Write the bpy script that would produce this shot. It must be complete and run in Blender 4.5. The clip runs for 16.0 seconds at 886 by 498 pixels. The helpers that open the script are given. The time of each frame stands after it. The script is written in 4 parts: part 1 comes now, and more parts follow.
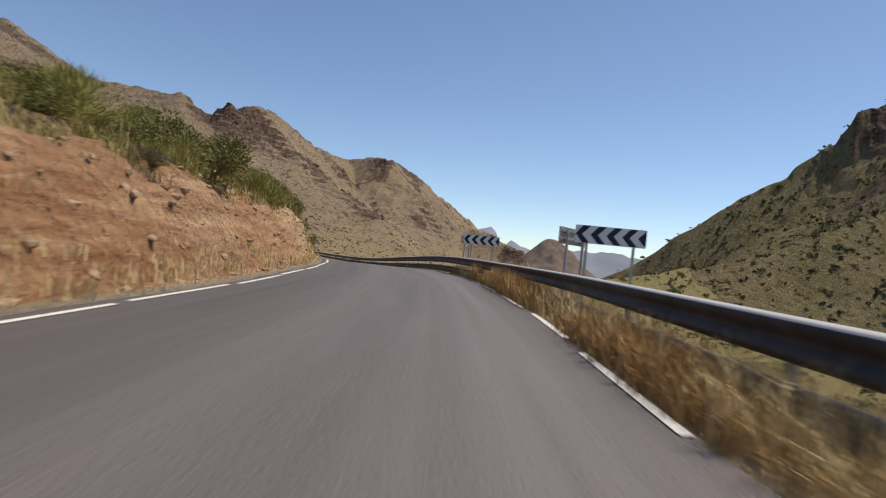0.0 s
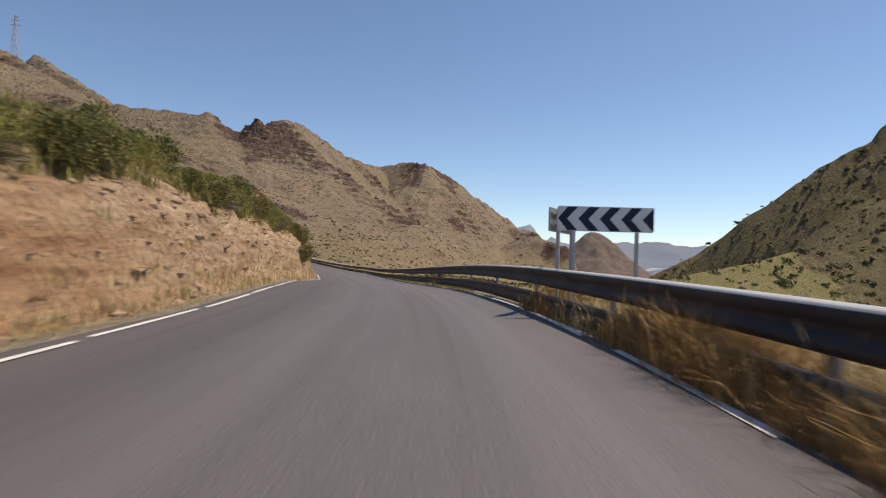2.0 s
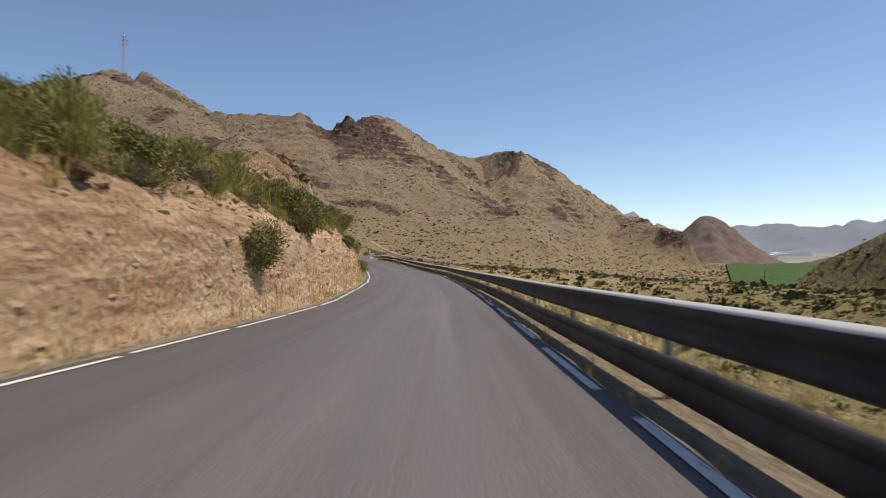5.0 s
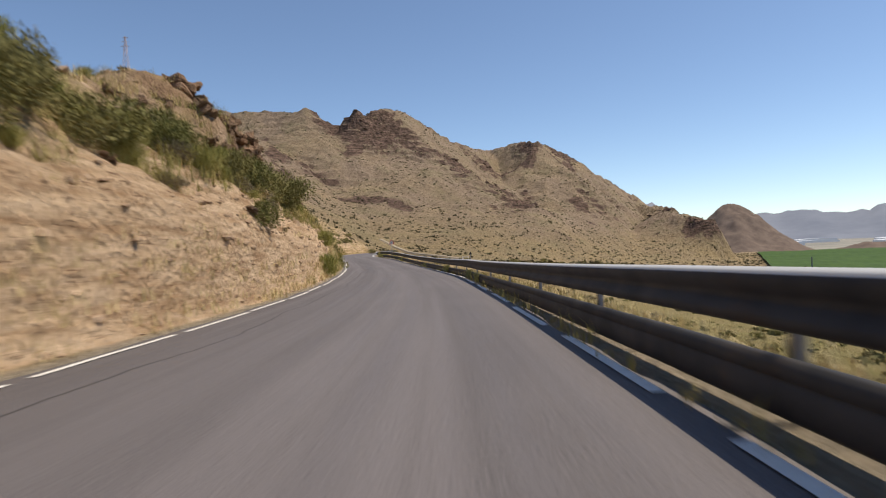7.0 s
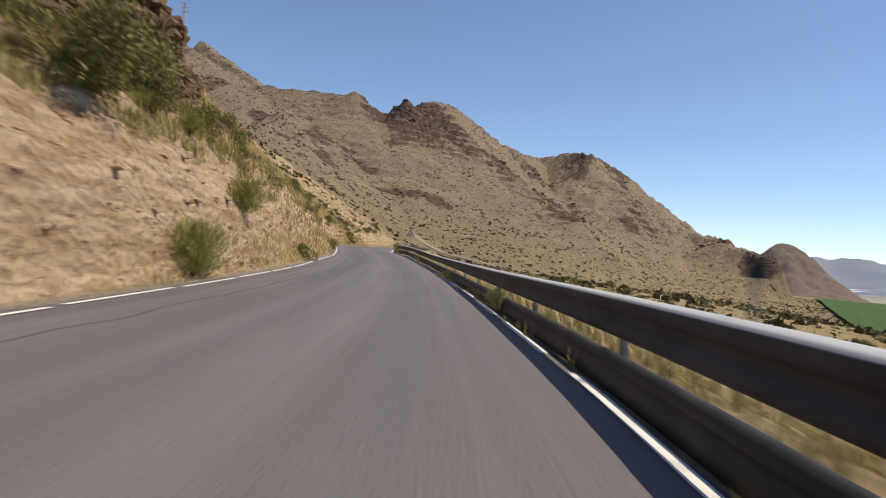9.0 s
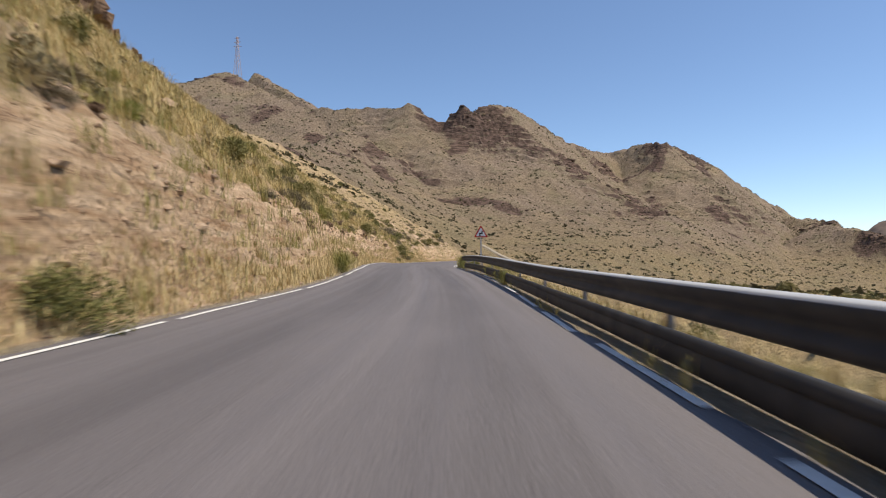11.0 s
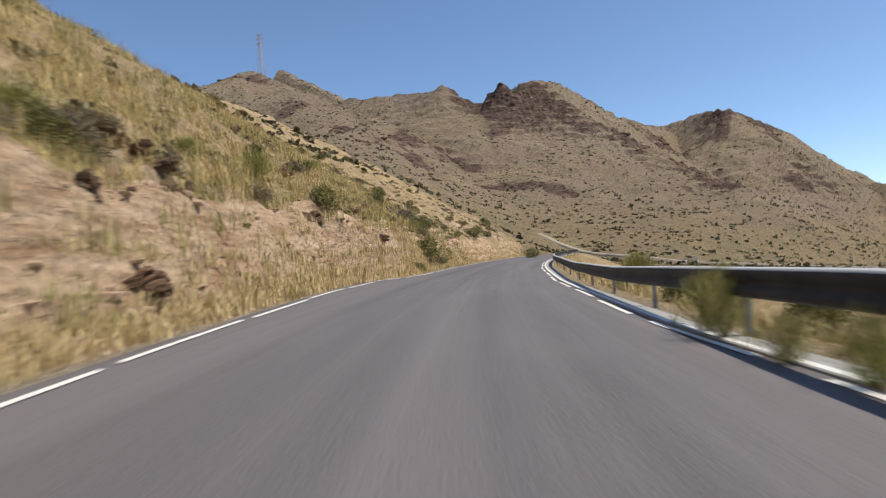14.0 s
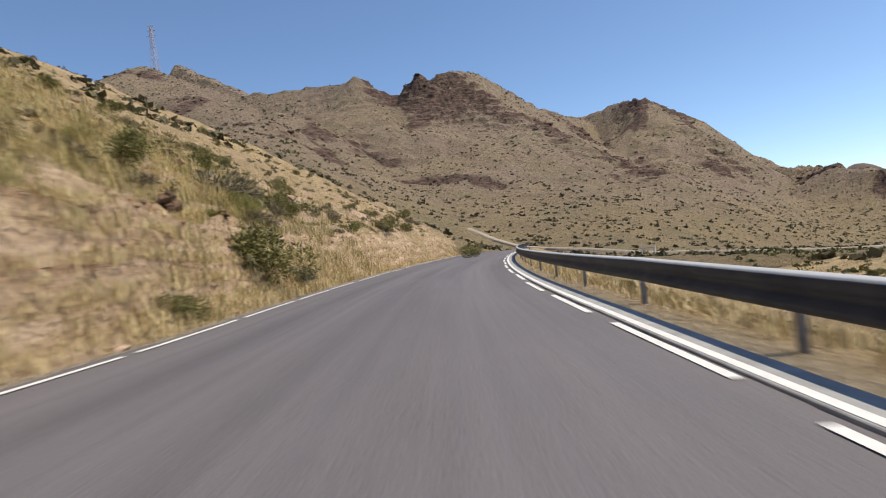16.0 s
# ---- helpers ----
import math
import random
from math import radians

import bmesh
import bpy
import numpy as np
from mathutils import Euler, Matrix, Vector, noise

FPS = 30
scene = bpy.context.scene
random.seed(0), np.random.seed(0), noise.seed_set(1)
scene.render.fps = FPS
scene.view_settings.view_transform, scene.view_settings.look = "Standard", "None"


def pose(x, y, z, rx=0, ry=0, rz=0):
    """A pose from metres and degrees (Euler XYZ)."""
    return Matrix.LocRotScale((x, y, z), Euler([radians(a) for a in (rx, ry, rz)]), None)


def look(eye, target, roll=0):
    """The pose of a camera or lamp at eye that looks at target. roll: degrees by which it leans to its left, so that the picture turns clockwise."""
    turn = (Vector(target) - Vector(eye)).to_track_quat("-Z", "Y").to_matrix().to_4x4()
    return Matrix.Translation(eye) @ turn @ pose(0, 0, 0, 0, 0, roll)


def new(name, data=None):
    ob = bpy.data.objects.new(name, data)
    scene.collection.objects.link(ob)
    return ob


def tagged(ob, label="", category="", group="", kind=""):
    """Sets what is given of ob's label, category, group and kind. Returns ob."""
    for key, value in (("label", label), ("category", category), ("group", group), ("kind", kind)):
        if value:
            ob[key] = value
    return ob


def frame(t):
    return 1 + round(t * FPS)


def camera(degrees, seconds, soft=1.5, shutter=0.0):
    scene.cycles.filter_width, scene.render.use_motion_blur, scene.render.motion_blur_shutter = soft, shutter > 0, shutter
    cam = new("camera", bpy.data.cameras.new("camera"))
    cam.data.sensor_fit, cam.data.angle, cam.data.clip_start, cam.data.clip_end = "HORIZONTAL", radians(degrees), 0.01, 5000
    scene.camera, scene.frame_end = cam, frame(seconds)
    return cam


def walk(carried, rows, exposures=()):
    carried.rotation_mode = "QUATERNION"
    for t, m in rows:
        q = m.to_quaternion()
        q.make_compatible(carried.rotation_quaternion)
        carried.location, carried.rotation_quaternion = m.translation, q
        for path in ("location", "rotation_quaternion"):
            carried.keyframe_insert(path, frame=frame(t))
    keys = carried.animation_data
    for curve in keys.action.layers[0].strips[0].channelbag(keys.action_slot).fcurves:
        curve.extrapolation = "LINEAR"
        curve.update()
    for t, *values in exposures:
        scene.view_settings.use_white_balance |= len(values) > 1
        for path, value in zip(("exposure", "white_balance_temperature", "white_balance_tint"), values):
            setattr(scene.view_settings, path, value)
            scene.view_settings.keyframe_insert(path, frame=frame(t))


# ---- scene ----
cam = camera(73.5, 16.0, soft=1.1, shutter=0.42)
PATH = [
    (0, (0.0, 0.0, 1.0), (-0.136, 1.996, 1.017), 5.8),
    (0.5, (-0.219, 4.111, 1.04), (-0.385, 6.104, 1.06), 3.2),
    (1, (-0.525, 8.389, 1.078), (-0.66, 10.385, 1.1), 2.9),
    (1.5, (-0.932, 12.539, 1.113), (-1.16, 14.526, 1.127), 5.6),
    (2, (-1.491, 16.704, 1.127), (-1.76, 18.686, 1.145), 1.7),
    (2.5, (-2.07, 20.898, 1.126), (-2.312, 22.883, 1.149), 0.4),
    (3, (-2.673, 25.039, 1.145), (-2.982, 27.014, 1.167), 2.7),
    (3.5, (-3.399, 28.991, 1.191), (-3.77, 30.956, 1.208), 4.4),
    (4, (-4.392, 33.187, 1.177), (-4.853, 35.133, 1.186), 4.5),
    (6.5, (-11.878, 58.617, 0.074), (-12.576, 60.491, 0.056), -6.0),
    (7, (-13.528, 63.891, -0.087), (-14.174, 65.784, -0.098), -2.4),
    (7.5, (-15.232, 68.983, -0.224), (-15.915, 70.863, -0.235), 0.0),
    (8, (-17.062, 74.357, -0.325), (-17.758, 76.232, -0.335), 1.8),
    (8.5, (-18.972, 79.529, -0.397), (-19.69, 81.395, -0.405), 1.0),
    (9, (-20.976, 84.979, -0.488), (-21.736, 86.829, -0.49), 4.5),
    (11.5, (-33.77, 110.631, -0.719), (-34.762, 112.367, -0.684), -1.1),
    (12, (-36.709, 115.732, -0.655), (-37.702, 117.468, -0.621), -0.4),
    (12.5, (-39.769, 120.823, -0.575), (-40.797, 122.539, -0.537), 1.3),
    (13, (-42.921, 125.961, -0.456), (-43.971, 127.663, -0.42), -0.7),
    (13.5, (-46.138, 130.905, -0.326), (-47.22, 132.587, -0.298), 0.6),
    (14, (-49.247, 135.753, -0.225), (-50.345, 137.424, -0.206), -3.9),
    (14.5, (-52.154, 140.496, -0.194), (-53.213, 142.193, -0.183), -8.4),
    (15, (-54.696, 145.367, -0.194), (-55.629, 147.136, -0.199), -9.8),
    (15.5, (-57.169, 150.226, -0.234), (-58.07, 152.011, -0.236), -6.5),
    (16, (-59.503, 155.191, -0.285), (-60.385, 156.987, -0.287), -6.8),
]
walk(cam, [(t, look(eye, target, roll)) for t, eye, target, roll in PATH],
     exposures=[(0, -0.16, 7050, 10), (4.0, -0.16, 7050, 10), (6.5, -0.05, 7050, 10), (9.0, -0.02, 6950, 10), (11.5, 0.03, 6650, 9), (14.5, 0.02, 6550, 8), (16.0, 0.03, 6550, 9)])

# ---- light ----
SUN_AZIMUTH, SUN_HEIGHT = 64.0, 62.0      # degrees clockwise from +y, degrees above the horizon
world = bpy.data.worlds.new("sky")
scene.world = world
world.use_nodes = True
wn = world.node_tree.nodes
sky = wn.new("ShaderNodeTexSky")
sky.sky_type = "NISHITA"
sky.sun_disc = False
sky.sun_elevation, sky.sun_rotation = radians(SUN_HEIGHT), radians(SUN_AZIMUTH)
sky.altitude, sky.air_density, sky.dust_density, sky.ozone_density = 2300, 1.0, 0.8, 3.5
wn["Background"].inputs["Strength"].default_value = 0.160
world.node_tree.links.new(sky.outputs[0], wn["Background"].inputs[0])
sun = new("sun", bpy.data.lights.new("sun", "SUN"))
sun.data.energy, sun.data.angle, sun.data.color = 4.6, radians(0.53), (1.0, 0.90, 0.76)
a, e = radians(SUN_AZIMUTH), radians(SUN_HEIGHT)
sun.matrix_world = look((0, 0, 200), (-math.sin(a) * math.cos(e), -math.cos(a) * math.cos(e), 200 - math.sin(e)))

# ---- materials ----
RNG = np.random.default_rng(7)


class Mat:
    """A small builder for node materials."""

    def __init__(self, name, rough=0.9, metal=0.0, spec=0.3):
        self.m = bpy.data.materials.new(name)
        self.m.use_nodes = True
        self.n, self.l = self.m.node_tree.nodes, self.m.node_tree.links
        self.b = self.n["Principled BSDF"]
        self.b.inputs["Roughness"].default_value = rough
        self.b.inputs["Metallic"].default_value = metal
        self.b.inputs["Specular IOR Level"].default_value = spec
        self.obj = self.n.new("ShaderNodeTexCoord").outputs["Object"]

    def put(self, value, socket):
        if hasattr(value, "is_linked"):
            self.l.new(value, socket)
        elif isinstance(value, tuple):
            socket.default_value = (*value, 1)[:4] if len(value) == 3 and socket.type == "RGBA" else value
        else:
            socket.default_value = value
        return socket

    def noise(self, scale, detail=4, rough=0.6, vec=None, stretch=None):
        t = self.n.new("ShaderNodeTexNoise")
        t.inputs["Scale"].default_value, t.inputs["Detail"].default_value, t.inputs["Roughness"].default_value = scale, detail, rough
        v = self.obj if vec is None else vec
        if stretch:
            mp = self.n.new("ShaderNodeMapping")
            mp.inputs["Scale"].default_value = stretch
            self.l.new(v, mp.inputs["Vector"])
            v = mp.outputs[0]
        self.l.new(v, t.inputs["Vector"])
        return t.outputs["Fac"]

    def voronoi(self, scale, out="Distance", vec=None):
        t = self.n.new("ShaderNodeTexVoronoi")
        t.inputs["Scale"].default_value = scale
        self.l.new(self.obj if vec is None else vec, t.inputs["Vector"])
        return t.outputs[out]

    def ramp(self, fac, *stops):
        r = self.n.new("ShaderNodeValToRGB")
        self.l.new(fac, r.inputs[0])
        els = r.color_ramp.elements
        while len(els) < len(stops):
            els.new(0.5)
        for el, (p, c) in zip(els, stops):
            el.position = p
            el.color = (*c, 1) if isinstance(c, tuple) else (c, c, c, 1)
        return r.outputs[0]

    def mix(self, fac, a, b, kind="MIX"):
        x = self.n.new("ShaderNodeMix")
        x.data_type, x.blend_type = "RGBA", kind
        self.put(fac, x.inputs[0]), self.put(a, x.inputs[6]), self.put(b, x.inputs[7])
        return x.outputs[2]

    def math(self, op, a, b=0.0):
        x = self.n.new("ShaderNodeMath")
        x.operation = op
        self.put(a, x.inputs[0]), self.put(b, x.inputs[1])
        return x.outputs[0]

    def attr(self, name):
        t = self.n.new("ShaderNodeAttribute")
        t.attribute_name = name
        return t.outputs["Fac"]

    def random(self):
        return self.n.new("ShaderNodeObjectInfo").outputs["Random"]

    def island(self):
        return self.n.new("ShaderNodeNewGeometry").outputs["Random Per Island"]

    def uv(self):
        return self.n.new("ShaderNodeTexCoord").outputs["UV"]

    def color(self, c):
        self.put(c, self.b.inputs["Base Color"])
        return self

    def rough(self, r):
        self.put(r, self.b.inputs["Roughness"])
        return self

    def bump(self, height, strength=0.4, distance=0.05):
        x = self.n.new("ShaderNodeBump")
        x.inputs["Strength"].default_value, x.inputs["Distance"].default_value = strength, distance
        self.l.new(height, x.inputs["Height"])
        self.l.new(x.outputs[0], self.b.inputs["Normal"])
        return self


def mat_asphalt():
    """Worn asphalt: broad wheel tracks, blotches, coarse grit and a wandering tarred joint."""
    k = Mat("asphalt", 0.78, spec=0.35)
    uv = k.uv()
    track = k.noise(1.0, 3, 0.5, uv, (0.85, 0.012, 1))
    streak = k.noise(1.0, 4, 0.6, uv, (3.0, 0.05, 1))
    patch = k.noise(0.6, 5, 0.65, uv, (0.9, 0.22, 1))
    grit = k.noise(42, 5, 0.8, uv)
    base = k.mix(k.ramp(track, (0.36, 0.0), (0.62, 1.0)), (0.088, 0.080, 0.082), (0.146, 0.133, 0.136))
    base = k.mix(k.ramp(streak, (0.52, 0.0), (0.72, 0.45)), base, (0.085, 0.077, 0.079))
    base = k.mix(k.ramp(patch, (0.48, 0.0), (0.72, 0.45)), base, (0.170, 0.155, 0.158))
    base = k.mix(k.ramp(grit, (0.46, 0.0), (0.70, 0.6)), k.mix(k.ramp(grit, (0.32, 0.6), (0.46, 0.0)), base, (0.046, 0.043, 0.044)), (0.30, 0.278, 0.282))
    sep = k.n.new("ShaderNodeSeparateXYZ")
    k.l.new(uv, sep.inputs[0])
    wander = k.math("MULTIPLY", k.math("SUBTRACT", k.noise(1.0, 4, 0.6, uv, (0.0, 0.22, 1)), 0.5), 1.0)
    joint = k.math("ABSOLUTE", k.math("ADD", k.math("ADD", sep.outputs[0], 1.95), wander))
    tar = k.math("MULTIPLY", k.ramp(joint, (0.012, 0.7), (0.030, 0.0)), k.ramp(k.math("MULTIPLY", sep.outputs[1], 0.008), (0.50, 0.0), (0.53, 1.0), (0.86, 1.0), (0.90, 0.0)))
    lane = k.math("ADD", k.math("MULTIPLY", sep.outputs[0], -0.5), k.math("MULTIPLY", k.math("SUBTRACT", patch, 0.5), 0.8))
    old = k.math("MULTIPLY", k.ramp(lane, (0.10, 0.0), (0.65, 0.55)), k.ramp(k.math("MULTIPLY", sep.outputs[1], 0.008), (0.40, 1.0), (0.75, 0.25)))
    base = k.mix(old, base, (0.066, 0.060, 0.062))
    k.color(k.mix(tar, base, (0.022, 0.021, 0.021))).rough(k.ramp(streak, (0.3, 0.62), (0.7, 0.85)))
    return k.bump(k.noise(120, 3, 0.75, uv), 0.45, 0.007).m


def ground_nodes(k, far):
    """Dry hillside: straw-coloured grass, grey-brown soil, olive scrub and bare stone."""
    big = k.noise(0.011 if far else 0.05, 5, 0.6)
    mid = k.noise(0.09 if far else 0.45, 6, 0.65)
    fine = k.noise(0.7 if far else 5.0, 5, 0.7)
    dry, soil = ((0.360, 0.280, 0.168), (0.460, 0.352, 0.195)) if far else ((0.430, 0.315, 0.170), (0.560, 0.420, 0.215))
    c = k.mix(k.ramp(big, (0.38, 0.0), (0.62, 1.0)), dry, soil)
    c = k.mix(k.ramp(mid, (0.42, 0.0), (0.62, 0.75)), c, (0.235, 0.192, 0.122) if far else (0.430, 0.320, 0.205))
    c = k.mix(k.ramp(fine, (0.38, 0.7), (0.56, 0.0)), c, (0.125, 0.108, 0.064) if far else (0.230, 0.180, 0.105))
    c = k.mix(k.ramp(k.noise(0.3 if far else 2.2, 6, 0.7), (0.60, 0.0), (0.72, 0.8)), c, (0.310, 0.235, 0.135))
    return c, mid, fine


def mat_hill():
    k = Mat("dry_hillside", 0.95, spec=0.1)
    c, mid, fine = ground_nodes(k, True)
    c = k.mix(0.35, c, (0.335, 0.262, 0.176))
    c = k.mix(k.ramp(k.noise(0.028, 5, 0.65), (0.52, 0.0), (0.66, 0.7)), c, (0.470, 0.360, 0.200))
    low = k.math("MULTIPLY", k.attr("straw"), k.ramp(k.noise(0.06, 5, 0.65), (0.38, 0.25), (0.58, 0.9)))
    c = k.mix(low, c, k.mix(fine, (0.285, 0.222, 0.115), (0.480, 0.375, 0.200)))
    c = k.mix(k.ramp(k.voronoi(0.42), (0.10, 0.70), (0.26, 0.0)), c, (0.070, 0.066, 0.036))
    high = k.math("MULTIPLY", k.math("SUBTRACT", 1.0, k.attr("straw")), k.ramp(k.noise(0.02, 4, 0.6), (0.36, 0.20), (0.62, 0.65)))
    c = k.mix(high, c, k.mix(fine, (0.250, 0.188, 0.142), (0.430, 0.335, 0.255)))
    olive = k.math("MULTIPLY", k.attr("green"), k.ramp(mid, (0.34, 0.95), (0.66, 0.5)))
    c = k.mix(olive, c, k.mix(fine, (0.130, 0.122, 0.052), (0.290, 0.260, 0.115)))
    c = k.mix(k.ramp(k.noise(0.045, 6, 0.7), (0.50, 0.0), (0.62, 0.5)), c, (0.300, 0.262, 0.145))
    speck = k.noise(1.1, 5, 0.85)
    c = k.mix(k.ramp(speck, (0.37, 0.7), (0.47, 0.0)), c, (0.100, 0.085, 0.052))
    c = k.mix(k.ramp(speck, (0.55, 0.0), (0.69, 0.7)), c, (0.520, 0.410, 0.265))
    strata = k.noise(0.35, 6, 0.75, None, (0.6, 0.6, 2.6))
    rock = k.mix(k.ramp(strata, (0.36, 0.0), (0.64, 1.0)), (0.038, 0.026, 0.022), (0.270, 0.182, 0.136))
    mask = k.ramp(k.math("ADD", k.attr("rock"), k.math("MULTIPLY", k.math("SUBTRACT", k.noise(0.16, 6, 0.7), 0.5), 1.1)), (0.33, 0.0), (0.54, 0.92))
    c = k.mix(mask, c, rock)
    k.color(k.mix(1.0, c, (0.88, 0.86, 0.89), "MULTIPLY"))
    return k.bump(k.noise(0.45, 8, 0.8), 0.9, 2.2).m


def mat_bank():
    k = Mat("roadside_earth", 0.96, spec=0.1)
    grass, mid, fine = ground_nodes(k, False)
    lay = k.noise(1.2, 6, 0.65, None, (0.35, 0.35, 3.0))
    red = k.mix(k.ramp(lay, (0.35, 0.0), (0.65, 1.0)), (0.290, 0.135, 0.066), (0.560, 0.340, 0.195))
    sep = k.n.new("ShaderNodeSeparateXYZ")
    k.l.new(k.obj, sep.inputs[0])
    zone = k.math("ADD", k.math("MULTIPLY", sep.outputs[1], 0.015), k.math("MULTIPLY", k.math("SUBTRACT", k.noise(0.09, 4, 0.6), 0.5), 2.2))
    red = k.mix(k.ramp(zone, (0.10, 0.0), (0.75, 0.92)), red, k.mix(k.ramp(lay, (0.32, 0.0), (0.66, 1.0)), (0.400, 0.255, 0.145), (0.760, 0.580, 0.400)))
    crack = k.noise(2.6, 6, 0.75, None, (0.45, 0.45, 3.6))
    red = k.mix(k.ramp(crack, (0.34, 0.8), (0.43, 0.0)), red, (0.170, 0.090, 0.052))
    red = k.mix(k.ramp(crack, (0.58, 0.0), (0.70, 0.55)), red, (0.800, 0.640, 0.470))
    red = k.mix(k.ramp(k.voronoi(3.5), (0.03, 0.55), (0.28, 0.0)), red, (0.190, 0.105, 0.062))
    edge = k.ramp(k.math("ADD", k.attr("bare"), k.math("MULTIPLY", k.math("SUBTRACT", k.noise(1.1, 5, 0.7), 0.5), 1.5)), (0.40, 0.0), (0.62, 1.0))
    patch = k.noise(0.22, 5, 0.65)
    grass = k.mix(k.math("MULTIPLY", k.attr("cutside"), k.ramp(patch, (0.46, 0.0), (0.58, 0.9))), grass, k.mix(fine, (0.440, 0.310, 0.215), (0.680, 0.510, 0.380)))
    grass = k.mix(k.ramp(k.noise(0.6, 6, 0.7), (0.52, 0.0), (0.66, 0.8)), grass, k.mix(mid, (0.190, 0.160, 0.080), (0.300, 0.250, 0.130)))
    lush = k.math("MULTIPLY", k.attr("lush"), k.ramp(mid, (0.30, 1.0), (0.70, 0.6)))
    grass = k.mix(lush, grass, k.mix(fine, (0.150, 0.142, 0.058), (0.330, 0.290, 0.120)))
    c = k.mix(edge, grass, red)
    stone = k.mix(k.noise(2.0, 5, 0.7), (0.120, 0.074, 0.048), (0.420, 0.280, 0.175))
    c = k.mix(k.math("MULTIPLY", k.attr("rock"), k.ramp(mid, (0.3, 0.2), (0.55, 1.0))), c, stone)
    gravel = k.mix(k.voronoi(28.0, "Color"), (0.200, 0.165, 0.120), (0.460, 0.400, 0.310))
    c = k.mix(k.attr("gravel"), c, gravel)
    k.color(c)
    return k.bump(k.math("ADD", k.noise(4.0, 6, 0.75), k.math("MULTIPLY", k.voronoi(5.0), 0.5)), 1.0, 0.25).m


def mat_plain(name, lo, hi, scale, rough=0.9, metal=0.0, spec=0.3, bump=0.0, stretch=None):
    k = Mat(name, rough, metal, spec)
    t = k.noise(scale, 5, 0.65, None, stretch)
    k.color(k.mix(k.ramp(t, (0.3, 0.0), (0.7, 1.0)), lo, hi))
    if bump:
        k.bump(t, 0.5, bump)
    return k.m


def mat_leaf(name, lo, hi, dry, share=0.25):
    k = Mat(name, 0.75, spec=0.15)
    r = k.island()
    c = k.mix(k.ramp(r, (0.0, 0.0), (1.0, 1.0)), lo, hi)
    c = k.mix(k.ramp(k.noise(1.1, 3), (0.5, 0.0), (0.7, share * 2)), c, dry)
    k.color(k.mix(k.math("MULTIPLY", k.random(), 0.35), c, dry))
    k.b.inputs["Transmission Weight"].default_value = 0.0
    return k.m


ASPHALT = mat_asphalt()
HILL = mat_hill()
BANK = mat_bank()
STEEL = mat_plain("galvanised_steel", (0.34, 0.35, 0.36), (0.52, 0.53, 0.54), 3.0, 0.5, 0.3, 0.5, 0.002, (1, 1, 6))


def mat_rail():
    """Zinc, upper lip lit and face shaded in the colour, with rust-brown stains on the face."""
    k = Mat("guardrail_zinc", 0.62, 0.1, 0.28)
    stain = k.noise(1.6, 6, 0.7)
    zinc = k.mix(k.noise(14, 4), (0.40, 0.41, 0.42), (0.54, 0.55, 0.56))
    # near-black colour stands in for the shade on the beam's face
    shaded_face = k.mix(k.ramp(stain, (0.4, 0.0), (0.68, 1.0)), (0.030, 0.030, 0.033), (0.068, 0.064, 0.062))
    shaded_face = k.mix(k.ramp(k.noise(0.7, 5, 0.7), (0.62, 0.0), (0.74, 0.4)), shaded_face, (0.120, 0.072, 0.036))
    shade_mask = k.ramp(k.math("ADD", k.attr("shaded_face"), k.math("MULTIPLY", k.math("SUBTRACT", k.noise(9, 5, 0.7), 0.5), 0.5)), (0.35, 0.0), (0.6, 1.0))
    return k.color(k.mix(shade_mask, zinc, shaded_face)).bump(stain, 0.3, 0.003).m


RAIL = mat_rail()
STEEL_DULL = mat_plain("weathered_steel", (0.20, 0.20, 0.21), (0.36, 0.36, 0.37), 5.0, 0.6, 0.6, 0.4, 0.002)
PAINT = mat_plain("road_paint", (0.62, 0.61, 0.57), (0.82, 0.81, 0.78), 9.0, 0.6, 0, 0.3, 0.002)
CONCRETE = mat_plain("kerb_concrete", (0.24, 0.24, 0.235), (0.40, 0.395, 0.38), 4.0, 0.85, 0, 0.2, 0.004)
LEAF = mat_leaf("shrub_leaves", (0.085, 0.098, 0.030), (0.270, 0.255, 0.090), (0.340, 0.275, 0.125))
LEAF_LIME = mat_leaf("broom_leaves", (0.165, 0.185, 0.042), (0.390, 0.380, 0.115), (0.440, 0.360, 0.150))
WEED_GREEN = mat_leaf("fresh_weeds", (0.240, 0.260, 0.065), (0.520, 0.490, 0.170), (0.520, 0.420, 0.190))
LEAF_GREY = mat_leaf("grey_scrub_leaves", (0.130, 0.118, 0.080), (0.270, 0.235, 0.160), (0.300, 0.240, 0.150))
SCRUB = mat_leaf("hill_scrub", (0.040, 0.042, 0.020), (0.130, 0.118, 0.060), (0.170, 0.135, 0.075))
SCRUB_GREEN = mat_leaf("gully_scrub_leaves", (0.090, 0.094, 0.036), (0.240, 0.222, 0.088), (0.280, 0.230, 0.110))
STRAW = mat_leaf("dry_grass", (0.480, 0.370, 0.185), (0.760, 0.630, 0.350), (0.580, 0.440, 0.230))
WEED = mat_leaf("brown_weeds", (0.210, 0.115, 0.046), (0.470, 0.300, 0.125), (0.520, 0.360, 0.165))
GOLD = mat_leaf("golden_grass", (0.520, 0.395, 0.165), (0.820, 0.680, 0.350), (0.620, 0.480, 0.240))
GREEN_GRASS = mat_leaf("roadside_green", (0.170, 0.165, 0.045), (0.400, 0.350, 0.125), (0.480, 0.380, 0.170))
RUBBLE = mat_plain("ochre_rubble", (0.270, 0.180, 0.115), (0.520, 0.390, 0.275), 4.0, 0.95, 0, 0.1, 0.05)
